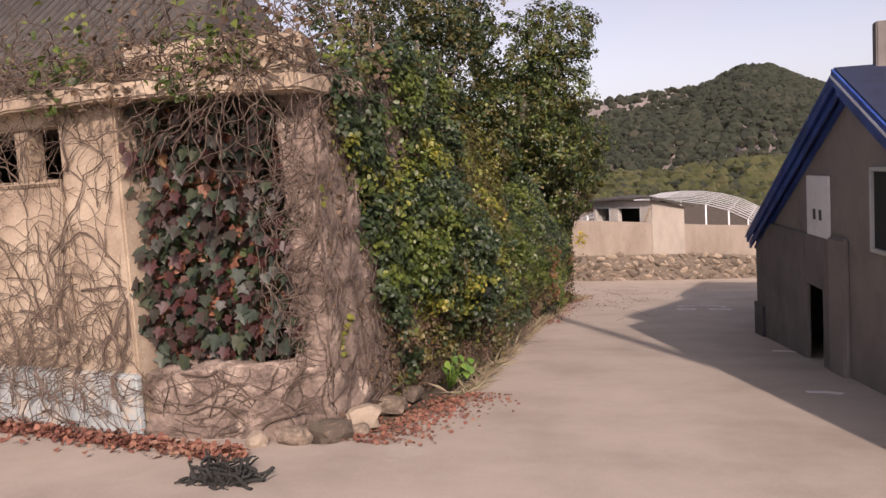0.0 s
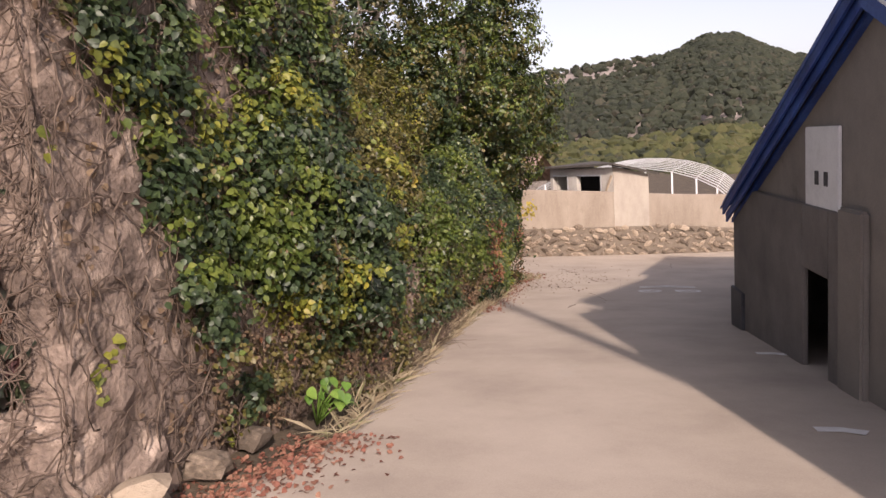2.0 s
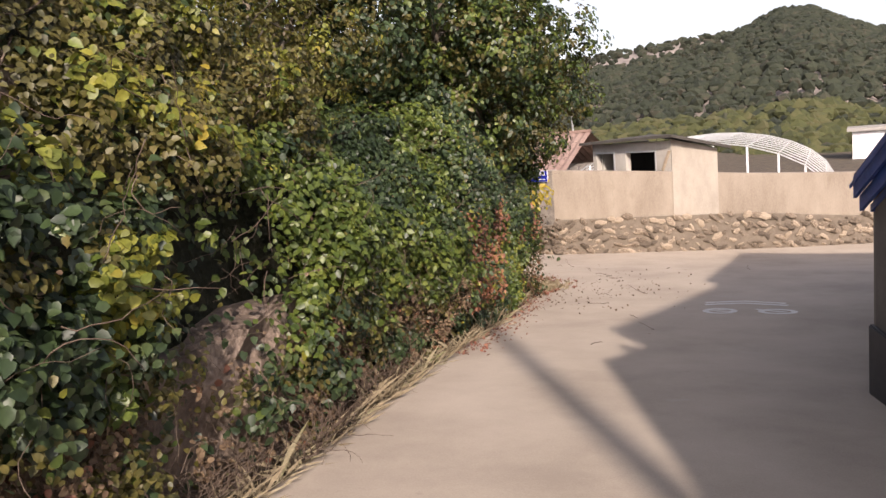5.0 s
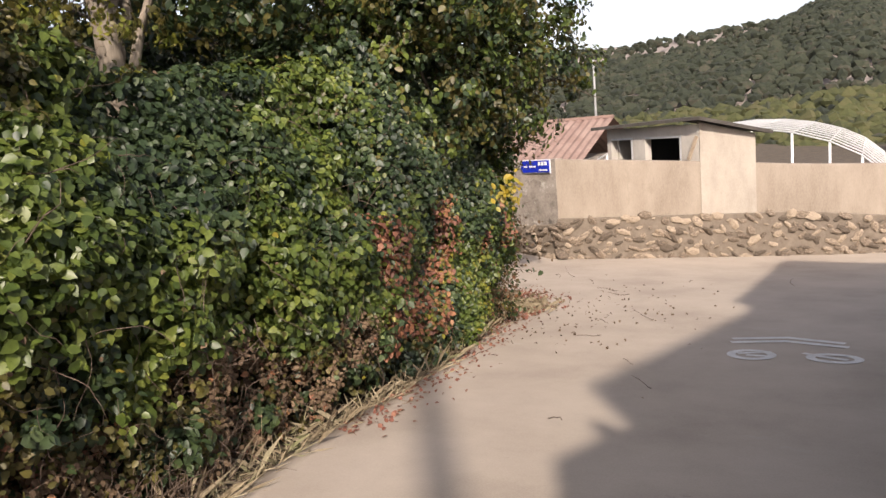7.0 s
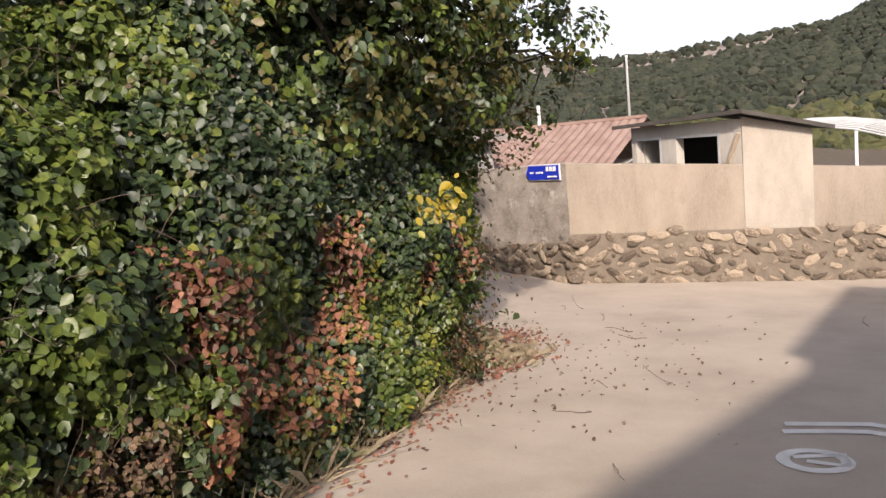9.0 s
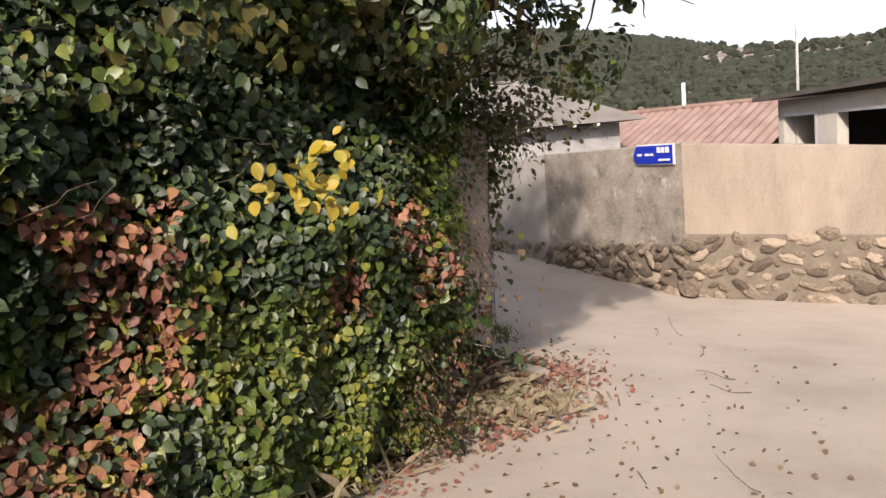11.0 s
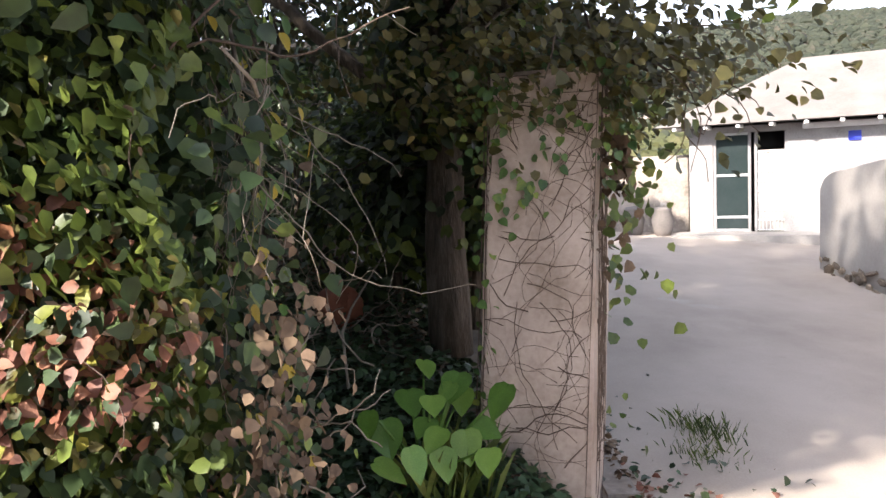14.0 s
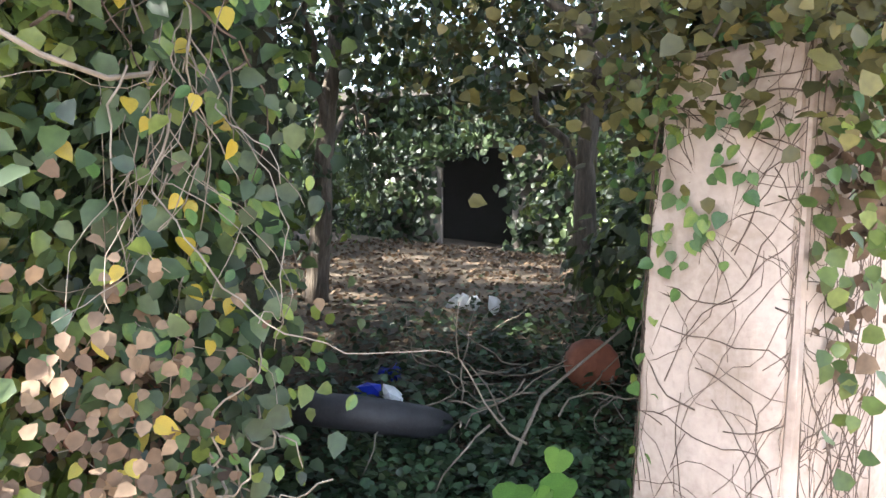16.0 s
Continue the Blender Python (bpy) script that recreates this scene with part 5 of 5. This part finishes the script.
for k in range(330):
    face = rng.integers(0, 3)
    u, z = rng.uniform(-0.2, 0.2), rng.uniform(-1.5, 0.1)
    ang, path = rng.choice([rng.normal(1.5, 0.5), rng.normal(0.3, 0.4), rng.normal(2.8, 0.4)]), []
    r = rng.choice([0.001, 0.0016, 0.0024], p=[0.5, 0.35, 0.15])
    for i in range(16):
        w = 0.225 * (1.0 + 0.10 * float(smooth(-z, 0.0, 1.5)))
        c = {0: (w - 0.012, u * 1.05, z), 1: (u * 0.95, w + 0.012, z), 2: (u * 0.95, -w - 0.012, z)}[int(face)]
        path.append((pm @ Vector(c), r))
        ang += rng.normal(0, 0.3)
        u, z = np.clip(u + 0.045 * math.cos(ang), -0.21, 0.21), min(0.2, z + 0.045 * math.sin(ang))
    paths.append(path)
tube_part("stem_tangle", paths, M_VINE, gate, "thin bare creeper stems", 4, "stuff")
HEART, OVAL, HEART_GOLD, OVAL_GOLD = single_leaf("heart"), single_leaf("oval"), single_leaf("heart", 0.9), single_leaf("oval")
post_ivy = thing("post_ivy", "green and yellow heart-leaved ivy crowning the gate post", "ivy", (-6.7, 19.1, 0.2))
for k in range(300):
    q = rng.uniform()
    if q < 0.62:
        c = (rng.uniform(0.05, 0.32), rng.uniform(-0.36, 0.38), 0.02 + rng.normal(0.1, 0.13))
        nrm = (1, rng.normal(0, 0.6), 0.5)
    elif q < 0.88:
        c = (rng.uniform(0.1, 0.25), -0.21 + rng.normal(0, 0.045), rng.uniform(-1.6, 0.1))
        nrm = (0.8, -0.6, 0.3)
    else:
        c = (0.235, rng.uniform(-0.2, 0.1), rng.uniform(-0.4, 0.1))
        nrm = (1, 0, 0.3)
    place_leaf(HEART, L_IVY, pm @ Vector(c), nrm, rng.uniform(0.026, 0.052), rng, post_ivy, 0.5)
n = 2600
P = np.array([tuple(pm @ Vector((rng.normal(0.0, 0.28), rng.normal(0.12, 0.36), 0.2 + rng.normal(0.06, 0.16)))) for _ in range(n)])
leaf_mesh("foliage", P, np.tile((0.7, 0.2, 0.7), (n, 1)), 0.046, rng, L_OLIVE, post_ivy, "small olive and yellow leaves", 0.6)
P = np.array([tuple(pm @ Vector((0.1 + rng.normal(0, 0.08), 0.34 + rng.normal(0, 0.09), 0.2 - rng.gamma(1.6, 0.28)))) for _ in range(170)])
leaf_mesh("foliage", P, np.tile((0.7, 0.4, 0.3), (170, 1)), 0.05, rng, L_GREEN, post_ivy, "", 0.9)
P = np.array([tuple(pm @ Vector((0.05 + rng.normal(0, 0.05), 0.27 + rng.normal(0, 0.05), -0.05 - abs(rng.normal(0, 0.3))))) for _ in range(110)])
leaf_mesh("foliage", P, np.tile((0.7, 0.4, 0.3), (110, 1)), 0.05, rng, L_DRY, post_ivy, "withered brown leaves", 0.9)
tube_part("stem_tangle", [wander(rng, pm @ Vector((rng.normal(0, 0.1), 0.3, 0.25)), (rng.normal(0.2, 0.5), 0.9, 0.2), 14, 0.05, 0.25, 0.004, 0.002, (0, 0, -0.05)) for _ in range(16)], M_VINE, post_ivy, "", 4, "stuff")

# broken gutter kerb beside the post
kerb = thing("gutter_kerb", "broken concrete kerb along the leaf-filled gutter", "kerb", (-6.3, 19.6, -1.8))
for k in range(5):
    p0, d = Vector((-6.2, 19.44, 0)), Vector((-0.975, 0.22, 0))
    a = p0 + d * (k * 0.62)
    m = Matrix.Translation(a) @ pose(0, 0, 0, 0, rng.normal(0, 2), math.degrees(math.atan2(d.y, d.x)) + rng.normal(0, 3))
    z = float(road_z(a.x, a.y))
    part("kerbstone", bbox((0, -0.09, z - 0.25), (0.58, 0.09, z + 0.05), m, 0.02), M_OLDWALL, kerb)


def litter(name, label, n, fx, size, mat, seed, category="leaf litter"):
    r = np.random.default_rng(seed)
    P = np.array([fx(r) for _ in range(n)])
    ob = thing(name, label, category, tuple(P.mean(0)))
    leaf_mesh("leaves", P, np.tile((0, 0, 1.0), (n, 1)), size, r, mat, ob, "", 0.0)
    return ob


def at_road(x, y, lift=0.012):
    return (x, y, max(float(road_z(x, y)) if x > float(edge_x(y)) else -9, float(earth_z(x, y))) + lift)


litter("fallen_leaves", "drift of dry red fallen leaves along the ruin", 2600, lambda r: at_road(r.uniform(-8, -3.7), 4.33 - abs(r.normal(0, 0.13)), 0.01 + abs(r.normal(0, 0.03))), 0.045, L_LITTER, 51)
litter("fallen_leaves", "scattered reddish leaves and vine scraps on the apron", 1500, lambda r: at_road(-3.2 + r.normal(0, 0.22), r.uniform(4.9, 7.0)), 0.034, L_LITTER, 52)
litter("fallen_leaves", "brown leaf litter beside the gutter", 1000, lambda r: at_road(-6.35 + r.normal(0, 0.35), 19.45 + r.normal(0, 0.28)), 0.036, L_LITTER, 53)
litter("fallen_leaves", "thin scatter of leaves and twigs over the concrete", 210, lambda r: at_road(-4.7 + r.normal(0, 0.7), 18.4 + r.normal(0, 1.3)), 0.03, L_DRY, 54)
litter("fallen_leaves", "leaves gathered along the verge", 500, lambda r: (lambda y: at_road(float(edge_x(y)) + abs(r.normal(0, 0.18)), y))(r.uniform(13.5, 18.6)), 0.032, L_LITTER, 55)
litter("fallen_leaves", "brown leaves covering the yard floor", 7000, lambda r: at_road(r.uniform(-14, -5.8), r.uniform(14.5, 19.1)), 0.045, L_DRY, 56)
litter("fallen_leaves", "grey and brown leaves heaped before the gate post", 1500, lambda r: at_road(-5.95 + r.normal(0, 0.3), 18.35 + r.normal(0, 0.35), 0.012 + abs(r.normal(0, 0.02))), 0.045, L_LITTER, 58)
litter("ground_ivy", "low dark green ivy covering the yard floor", 8000, lambda r: (lambda x, y: (x, y, float(earth_z(x, y)) + 0.04 + abs(r.normal(0, 0.04))))(-6.3 - abs(r.normal(0, 1.6)), 18.1 + r.normal(0, 0.75)), 0.045, L_DARK, 57, "ivy")
litter("ground_ivy", "fresher green ivy patches creeping over the yard floor", 3200, lambda r: (lambda x, y: (x, y, float(earth_z(x, y)) + 0.06 + abs(r.normal(0, 0.03))))(-6.2 - abs(r.normal(0, 1.0)), 18.45 + r.normal(0, 0.45)), 0.045, L_TEAL, 59, "ivy")
straw = thing("straw_grass", "trampled pale straw grass before the gate post", "grass", (-5.7, 18.5, -1.6))
V, F = [], []
for k in range(700):
    x, y = -5.75 + rng.normal(0, 0.22), 18.55 + rng.normal(0, 0.25)
    z = at_road(x, y, 0.0)[2]
    d = Vector((rng.normal(0, 0.10), rng.normal(0, 0.10), rng.uniform(0.02, 0.11)))
    b = len(V)
    V += [(x - 0.003, y - 0.002, z), (x + 0.003, y + 0.002, z), (x + d.x * 0.6 + 0.003, y + d.y * 0.6, z + d.z), (x + d.x, y + d.y, z + d.z * 0.8)]
    F += [(b, b + 1, b + 2), (b, b + 2, b + 3)]
tagged(raw("blade_tuft", V, F, L_GRASS, straw), kind="stuff")
litter("fallen_leaves", "dark damp leaves filling the gutter by the post", 900, lambda r: (lambda u: at_road(-6.3 - 1.5 * u, 19.42 + 0.36 * u + r.normal(0, 0.07), 0.01 + abs(r.normal(0, 0.03))))(r.uniform()), 0.04, L_DRY, 60)
twigs = thing("fallen_twigs", "dry twigs lying about on the concrete", "twig", (-4, 18, -1.7))
tube_part("twig_tangle", [wander(rng, at_road(rng.normal(-4.6, 1.2), rng.normal(18.6, 1.8), 0.015), (rng.normal(), rng.normal(), 0), 6, 0.05, 0.2, 0.0035, 0.002, (0, 0, 0)) for _ in range(18)], M_VINE, twigs, "", 4, "stuff")


def broad_plant(name, label, at, n, size, spread, height, seed):
    r = np.random.default_rng(seed)
    ob = thing(name, label, "plant", at)
    st = []
    for k in range(n):
        d = Vector((r.normal(0.15, spread), r.normal(0, spread), height * r.uniform(0.45, 1)))
        p = Vector(at) + d
        st.append([(Vector(at), 0.008), (Vector(at) + d * 0.5 + Vector((0, 0, 0.04)), 0.006), (p, 0.004)])
        place_leaf(BROAD, L_BIG, p, (0.6, r.normal(0, 0.4), 0.8), size * r.uniform(0.7, 1.2), r, ob, 0.4)
    tube_part("stalk", st, L_BIG, ob, "", 5)
    return ob


BROAD = single_leaf("heart", 1.0)
broad_plant("broad_leaf_plant", "low plant with broad bright green leaves beside the post", (-6.47, 18.57, float(earth_z(-6.47, 18.57))), 18, 0.135, 0.15, 0.5, 61)
broad_plant("broad_leaf_plant", "young plant with yellowish green leaves at the wall foot", (-3.5, 7.2, float(road_z(-3.5, 7.2)) - 0.02), 15, 0.095, 0.10, 0.36, 62)
tuft = thing("grass_tuft", "green grass tuft growing from the kerb", "grass", (-6.9, 20.3, -1.7))
V, F = [], []
for cx, cy, nn_, hh_ in ((-7.65, 20.5, 220, 0.10), (-6.4, 18.68, 120, 0.3), (-7.3, 20.3, 130, 0.08)):
    for k in range(nn_):
        x, y = cx + rng.normal(0, 0.13), cy + rng.normal(0, 0.08)
        z = max(float(road_z(x, y)), float(earth_z(x, y))) - 0.02
        d = Vector((rng.normal(0, 0.35 * hh_), rng.normal(0, 0.35 * hh_), hh_ * rng.uniform(0.5, 1.2)))
        b = len(V)
        V += [(x - 0.004, y, z), (x + 0.004, y, z), (x + d.x * 0.5 + 0.0025, y + d.y * 0.5, z + d.z * 0.7), (x + d.x, y + d.y, z + d.z)]
        F += [(b, b + 1, b + 2), (b, b + 2, b + 3)]
tagged(raw("blade_tuft", V, F, L_GREEN, tuft), kind="stuff")

# hanging dead vines and large leaves at the hedge's end
hang = thing("hanging_vine", "dead tangled vines with yellow and brown leaves at the hedge end", "vine", (-5.8, 17.95, 0.2))
paths = []
for k in range(34):
    paths.append(wander(rng, (-5.72 + rng.normal(0, 0.07), 17.96 + rng.normal(0, 0.05), 0.1 + rng.normal(0, 0.12)), (rng.normal(0, 0.3), rng.normal(0.1, 0.2), -1), int(rng.integers(10, 26)), 0.045, 0.27, rng.choice([0.0012, 0.002, 0.003]), 0.001, (0, 0, -0.10)))
for k in range(14):
    paths.append(wander(rng, (-5.7 + rng.normal(0, 0.1), 18.0, -0.9 + rng.normal(0, 0.15)), (rng.normal(0, 0.7), 0.2, -0.6), 14, 0.035, 0.4, 0.004, 0.002))
paths.append([((-5.25, 17.95, 0.12), 0.005), ((-5.35, 18.01, 0.06), 0.006), ((-5.5, 18.02, 0.04), 0.006), ((-5.66, 17.98, 0.08), 0.007), ((-5.72, 17.96, 0.25), 0.006)])
for k in range(12):
    paths.append(wander(rng, (-5.7 - rng.uniform(0, 0.7), 18.05 + rng.normal(0, 0.1), 0.75 + rng.normal(0, 0.1)), (rng.normal(0, 0.5), 0.3, -0.6), 16, 0.04, 0.35, 0.002, 0.0012, (0, 0, -0.05)))
tube_part("stem_tangle", paths, M_PALEBARK, hang, "", 4, "stuff")
for k in range(46):
    place_leaf(HEART_GOLD, L_GOLD, (-5.7 + rng.normal(0, 0.16), 18.0 + rng.normal(0, 0.07), rng.uniform(-1.1, 0.55)), (0.5, 0.9, 0.4), rng.uniform(0.035, 0.06), rng, hang, 0.5)
for k in range(160):
    place_leaf(OVAL, L_IVY, (-5.9 + rng.normal(0, 0.2), 17.95 + rng.normal(0, 0.08), rng.uniform(-1.0, 0.35)), (0.5, 0.9, 0.4), rng.uniform(0.035, 0.065), rng, hang, 0.5)
P = np.column_stack([rng.normal(-5.5, 0.2, 330), rng.normal(18.02, 0.08, 330), rng.normal(-0.75, 0.22, 330)])
leaf_mesh("foliage", P, np.tile((0.5, 0.9, 0.3), (330, 1)), 0.034, rng, L_DRY, hang, "withered tan leaves", 0.9)
n = 1500
P = np.column_stack([rng.normal(-5.85, 0.25, n), rng.normal(17.88, 0.10, n), rng.uniform(-1.2, 0.7, n)])
leaf_mesh("foliage", P[:1000], np.tile((0.6, 0.8, 0.5), (1000, 1)), 0.06, rng, L_DARK, hang, "broad dull green leaves", 0.6, aspect=0.85)
leaf_mesh("foliage", P[1000:], np.tile((0.6, 0.8, 0.5), (500, 1)), 0.055, rng, L_GREEN, hang, "", 0.6, aspect=0.85)
bare = thing("bare_branches", "brown leafless twigs sticking out above the hedge end", "branches", (-5.8, 17.8, 0.4))
tube_part("twig_tangle", [wander(rng, (-5.55 + rng.normal(0, 0.3), 17.75 + rng.normal(0, 0.3), 0.62 + rng.normal(0, 0.2)), (rng.normal(0.2, 0.6), rng.normal(0.1, 0.7), rng.normal(0, 0.4)), 14, 0.05, 0.22, rng.choice([0.002, 0.003, 0.0045]), 0.0012, (0.01, 0, -0.02)) for _ in range(44)], M_VINE, bare, "", 5, "stuff")
gold = thing("golden_shoot", "bright yellow leafy shoot sticking out of the hedge", "shoot", (-4.75, 16.4, -0.2))
for k in range(46):
    place_leaf(OVAL_GOLD, L_GOLD, (-4.62 + rng.normal(0, 0.08), 16.44 + rng.normal(0, 0.14), 0.02 + rng.normal(0, 0.07)), (0.6, -0.5, 0.5), rng.uniform(0.045, 0.085), rng, gold, 0.7)

# yard clutter
pot = thing("broken_pot", "broken orange clay pot on its side under branches", "pot", (-8.3, 18.35, -0.95))
zb = float(earth_z(-8.3, 18.35))
tube_part("body", [[(Vector((-8.3 + h, 18.35 + h * 0.5, zb + 0.11)), r) for h, r in ((0, 0.07), (0.07, 0.12), (0.18, 0.135), (0.24, 0.11), (0.22, 0.095), (0.08, 0.07))]], M_TERRA, pot, "", 14)
brush = thing("brush_pile", "heap of dry branches on the yard floor", "brushwood", (-8.2, 18.2, -0.9))
tube_part("brushwood", [wander(rng, (-8.0 + rng.normal(0, 0.5), 18.2 + rng.normal(0, 0.3), float(earth_z(-8, 18.2)) + rng.uniform(0.02, 0.14)), (rng.normal(), rng.normal(), rng.normal(0, 0.1)), 9, 0.07, 0.25, 0.005, 0.002) for _ in range(60)] + [[((-7.1, 18.35, -1.15), 0.008), ((-7.45, 18.37, -0.96), 0.008), ((-7.7, 18.45, -0.88), 0.007), ((-8.2, 18.75, -0.6), 0.005)]], M_PALEBARK, brush, "", 5, "stuff")
tyre = thing("old_tyre", "half-buried black tyre among the leaves", "tyre", (-7.4, 17.6, -1.1))
zt = float(earth_z(-7.4, 17.6))
V, F = [], []
for i in range(28):
    for j in range(8):
        a, b = 2 * math.pi * i / 28, 2 * math.pi * j / 8
        rr = 0.31 + 0.07 * math.cos(b)
        V.append((-7.4 + rr * math.cos(a), 17.6 + rr * math.sin(a), zt + 0.07 + 0.075 * math.sin(b) + 0.10 * math.cos(a)))
        F.append((i * 8 + j, ((i + 1) % 28) * 8 + j, ((i + 1) % 28) * 8 + (j + 1) % 8, i * 8 + (j + 1) % 8))
raw("tread", V, F, M_RUBBER, tyre, "", "", True)
for lab, x, y, m_ in (("crumpled white plastic rubbish", -9.6, 17.25, M_WHITE), ("crumpled blue and white wrapper", -7.85, 17.62, M_SIGN)):
    rb = thing("litter_scrap", lab, "rubbish", (x, y, float(earth_z(x, y))))
    for k in range(4):
        ob = mesh_object("scrap", stone_mesh(rng), m_ if k else M_WHITE, rb)
        ob.matrix_basis = Matrix.LocRotScale((x + rng.normal(0, 0.12), y + rng.normal(0, 0.1), float(earth_z(x, y)) + 0.05), Euler(rng.normal(0, 1, 3)), (0.16, 0.1, 0.09))
shed = thing("dark_shed", "ruined shed with a dark doorway deep in the yard", "shed", (-13, 16, -0.8))
part("wall", bbox((-14.2, 12.5, -1.2), (-14.14, 15.1, 1.4)), M_GREYWALL, shed)
part("wall", bbox((-14.2, 16.1, -1.2), (-14.14, 21.5, 1.4)), M_GREYWALL, shed)
part("lintel", bbox((-14.2, 15.1, 0.75), (-14.14, 16.1, 1.4)), M_GREYWALL, shed)
# wide black panel paints the doorway's darkness and hides daylight behind
part("unlit_panel", bbox((-15.6, 11.5, -1.2), (-15.5, 19.5, 1.4)), M_UNLIT, shed)
part("roof", bbox((-15.6, 12.4, 1.4), (-13.6, 21.6, 1.5)), M_FELT, shed)
n = 9000
P = np.column_stack([np.full(n, -14.05), rng.uniform(12.5, 21.5, n), rng.uniform(-1.1, 1.8, n)])
P = P[(P[:, 1] < 15.05) | (P[:, 1] > 16.05) | (P[:, 2] > 0.7)]
leaf_mesh("ivy", P + rng.normal(0, 0.06, P.shape), np.tile((1, 0, 0.4), (len(P), 1)), 0.1, rng, L_DARK, shed, "dark ivy over the shed wall", 0.7)
# shrubs that close the yard
for k, (x, y, z, r_) in enumerate(((-12.4, 13.8, -0.2, 1.3), (-12.8, 18.4, -0.1, 1.2), (-11.6, 19.9, -0.3, 0.9), (-10.2, 13.6, 0.3, 1.5), (-9.8, 19.1, -0.5, 0.8), (-8.9, 18.9, -0.6, 0.6), (-8.3, 15.2, 0.4, 1.3), (-8.25, 19.25, -0.35, 0.5), (-7.9, 19.2, 0.45, 0.42))):
    tree("yard_shrub", "dark leafy shrub closing off the yard", (x, y, -1.1), 1.2, (0, 0, 1), 0.04, [((x, y, z), r_), ((x + 0.3, y + 0.4, z + 0.7), r_ * 0.7)], 3400, 0.09, (L_DARK, L_DARK, L_GREEN), 70 + k, 4)

# ---- wooded hills and distance ----
HA = (-70, -25, -6, -0.6, 1.0, 3.0, 4.7, 7.3, 12.5, 18, 24, 35, 50, 70, 110)
HE = (2, 3, 3.8, 4.4, 5.1, 6.1, 6.2, 5.2, 5.0, 4.5, 4.8, 7.0, 8.2, 7, 4)


def hill_height(az, u):
    """Height above the eye at azimuth az and 0..1 of the way from the hill's foot to its ridge."""
    ridge = 260 * math.tan(radians(float(np.interp(az, HA, HE))))
    return -4 + (ridge + 4) * u ** 0.8


V, F = [], []
na, nu = 120, 14
for i in range(na):
    az = -70 + 180 * i / (na - 1)
    for j in range(nu):
        u = j / (nu - 1)
        d = 70 + 190 * u
        a = radians(az)
        V.append((-d * math.sin(a), d * math.cos(a), hill_height(az, u) + (1.6 * noise.noise(Vector((az * 0.3, u * 6, 0)))) * (j > 0) - 1.2 * (j < nu - 1)))
    V.append((-330 * math.sin(a), 330 * math.cos(a), -5))
for i in range(na - 1):
    for j in range(nu):
        F.append((i * (nu + 1) + j, (i + 1) * (nu + 1) + j, (i + 1) * (nu + 1) + j + 1, i * (nu + 1) + j + 1))
hill = raw("hillside", V, F, M_ROCK, None, "", "", True)
tagged(hill, "distant rocky hillside", "hill", "", "structure")
wood = thing("hill_wood", "dense dull green woodland covering the hill", "woodland", (0, 150, 0))
rng = np.random.default_rng(91)
bm = bmesh.new()
bmesh.ops.create_icosphere(bm, subdivisions=1, radius=1)
bv = np.array([tuple(v.co) for v in bm.verts])
bf = np.array([[v.index for v in f.verts] for f in bm.faces])
bm.free()


def far_woods(n, pick, mat, label, parent):
    VV, FF, c = [], [], 0
    while c < n:
        az, u, s = pick()
        d, a = 70 + 190 * u, radians(az)
        jit = 1 + 0.28 * rng.normal(0, 1, (len(bv), 1)).clip(-1.6, 1.6)
        P = bv * jit * np.array([s, s, s * 0.85]) + np.array([-d * math.sin(a), d * math.cos(a), hill_height(az, u) + s * 0.25])
        VV.append(P)
        FF.append(bf + c * len(bv))
        c += 1
    raw("woodland_canopy", np.concatenate(VV), np.concatenate(FF), mat, parent, label, "stuff")


def pick_wood():
    while True:
        az, u = rng.uniform(-14, 66), rng.uniform(0.0, 1) ** 0.75
        bare = smooth(az, 5, 9) * (1 - smooth(az, 24, 32)) * smooth(u + 0.12 * noise.noise(Vector((az * 0.5, u * 5, 0))), 0.40, 0.58)
        if rng.uniform() > bare * 0.93:
            return az, u, rng.uniform(0.35, 1.0) * (0.7 + 0.7 * u)


far_woods(24000, pick_wood, L_HILL, "mixed pine and broadleaf trees", wood)
far_woods(4200, lambda: (rng.uniform(-14, 66), rng.uniform(0.0, 0.10), rng.uniform(0.35, 0.95)), L_SCRUB, "yellow-green trees along the hill foot", wood)
for x, y, h in ((-11.2, 37.6, 2.7),):
    p = Vector((x, y, -3))
    up = thing("power_pole", "thin pale utility pole in front of the hill", "pole", p)
    tube_part("shaft", [[(p, 0.05), (p + Vector((0, 0, h + 2.9)), 0.04), (p + Vector((0, 0, h + 3)), 0.06)]], M_PIPE, up, "", 8)
far = thing("far_shed", "white flat building far off below the hill", "building", (-2, 62, -1))
part("wall", bbox((-1.5, 62, -3), (3, 66, -0.9)), M_WHITE, far)
part("roof", bbox((-1.8, 61.7, -0.9), (3.3, 66.3, -0.7)), M_GREYTILE, far)
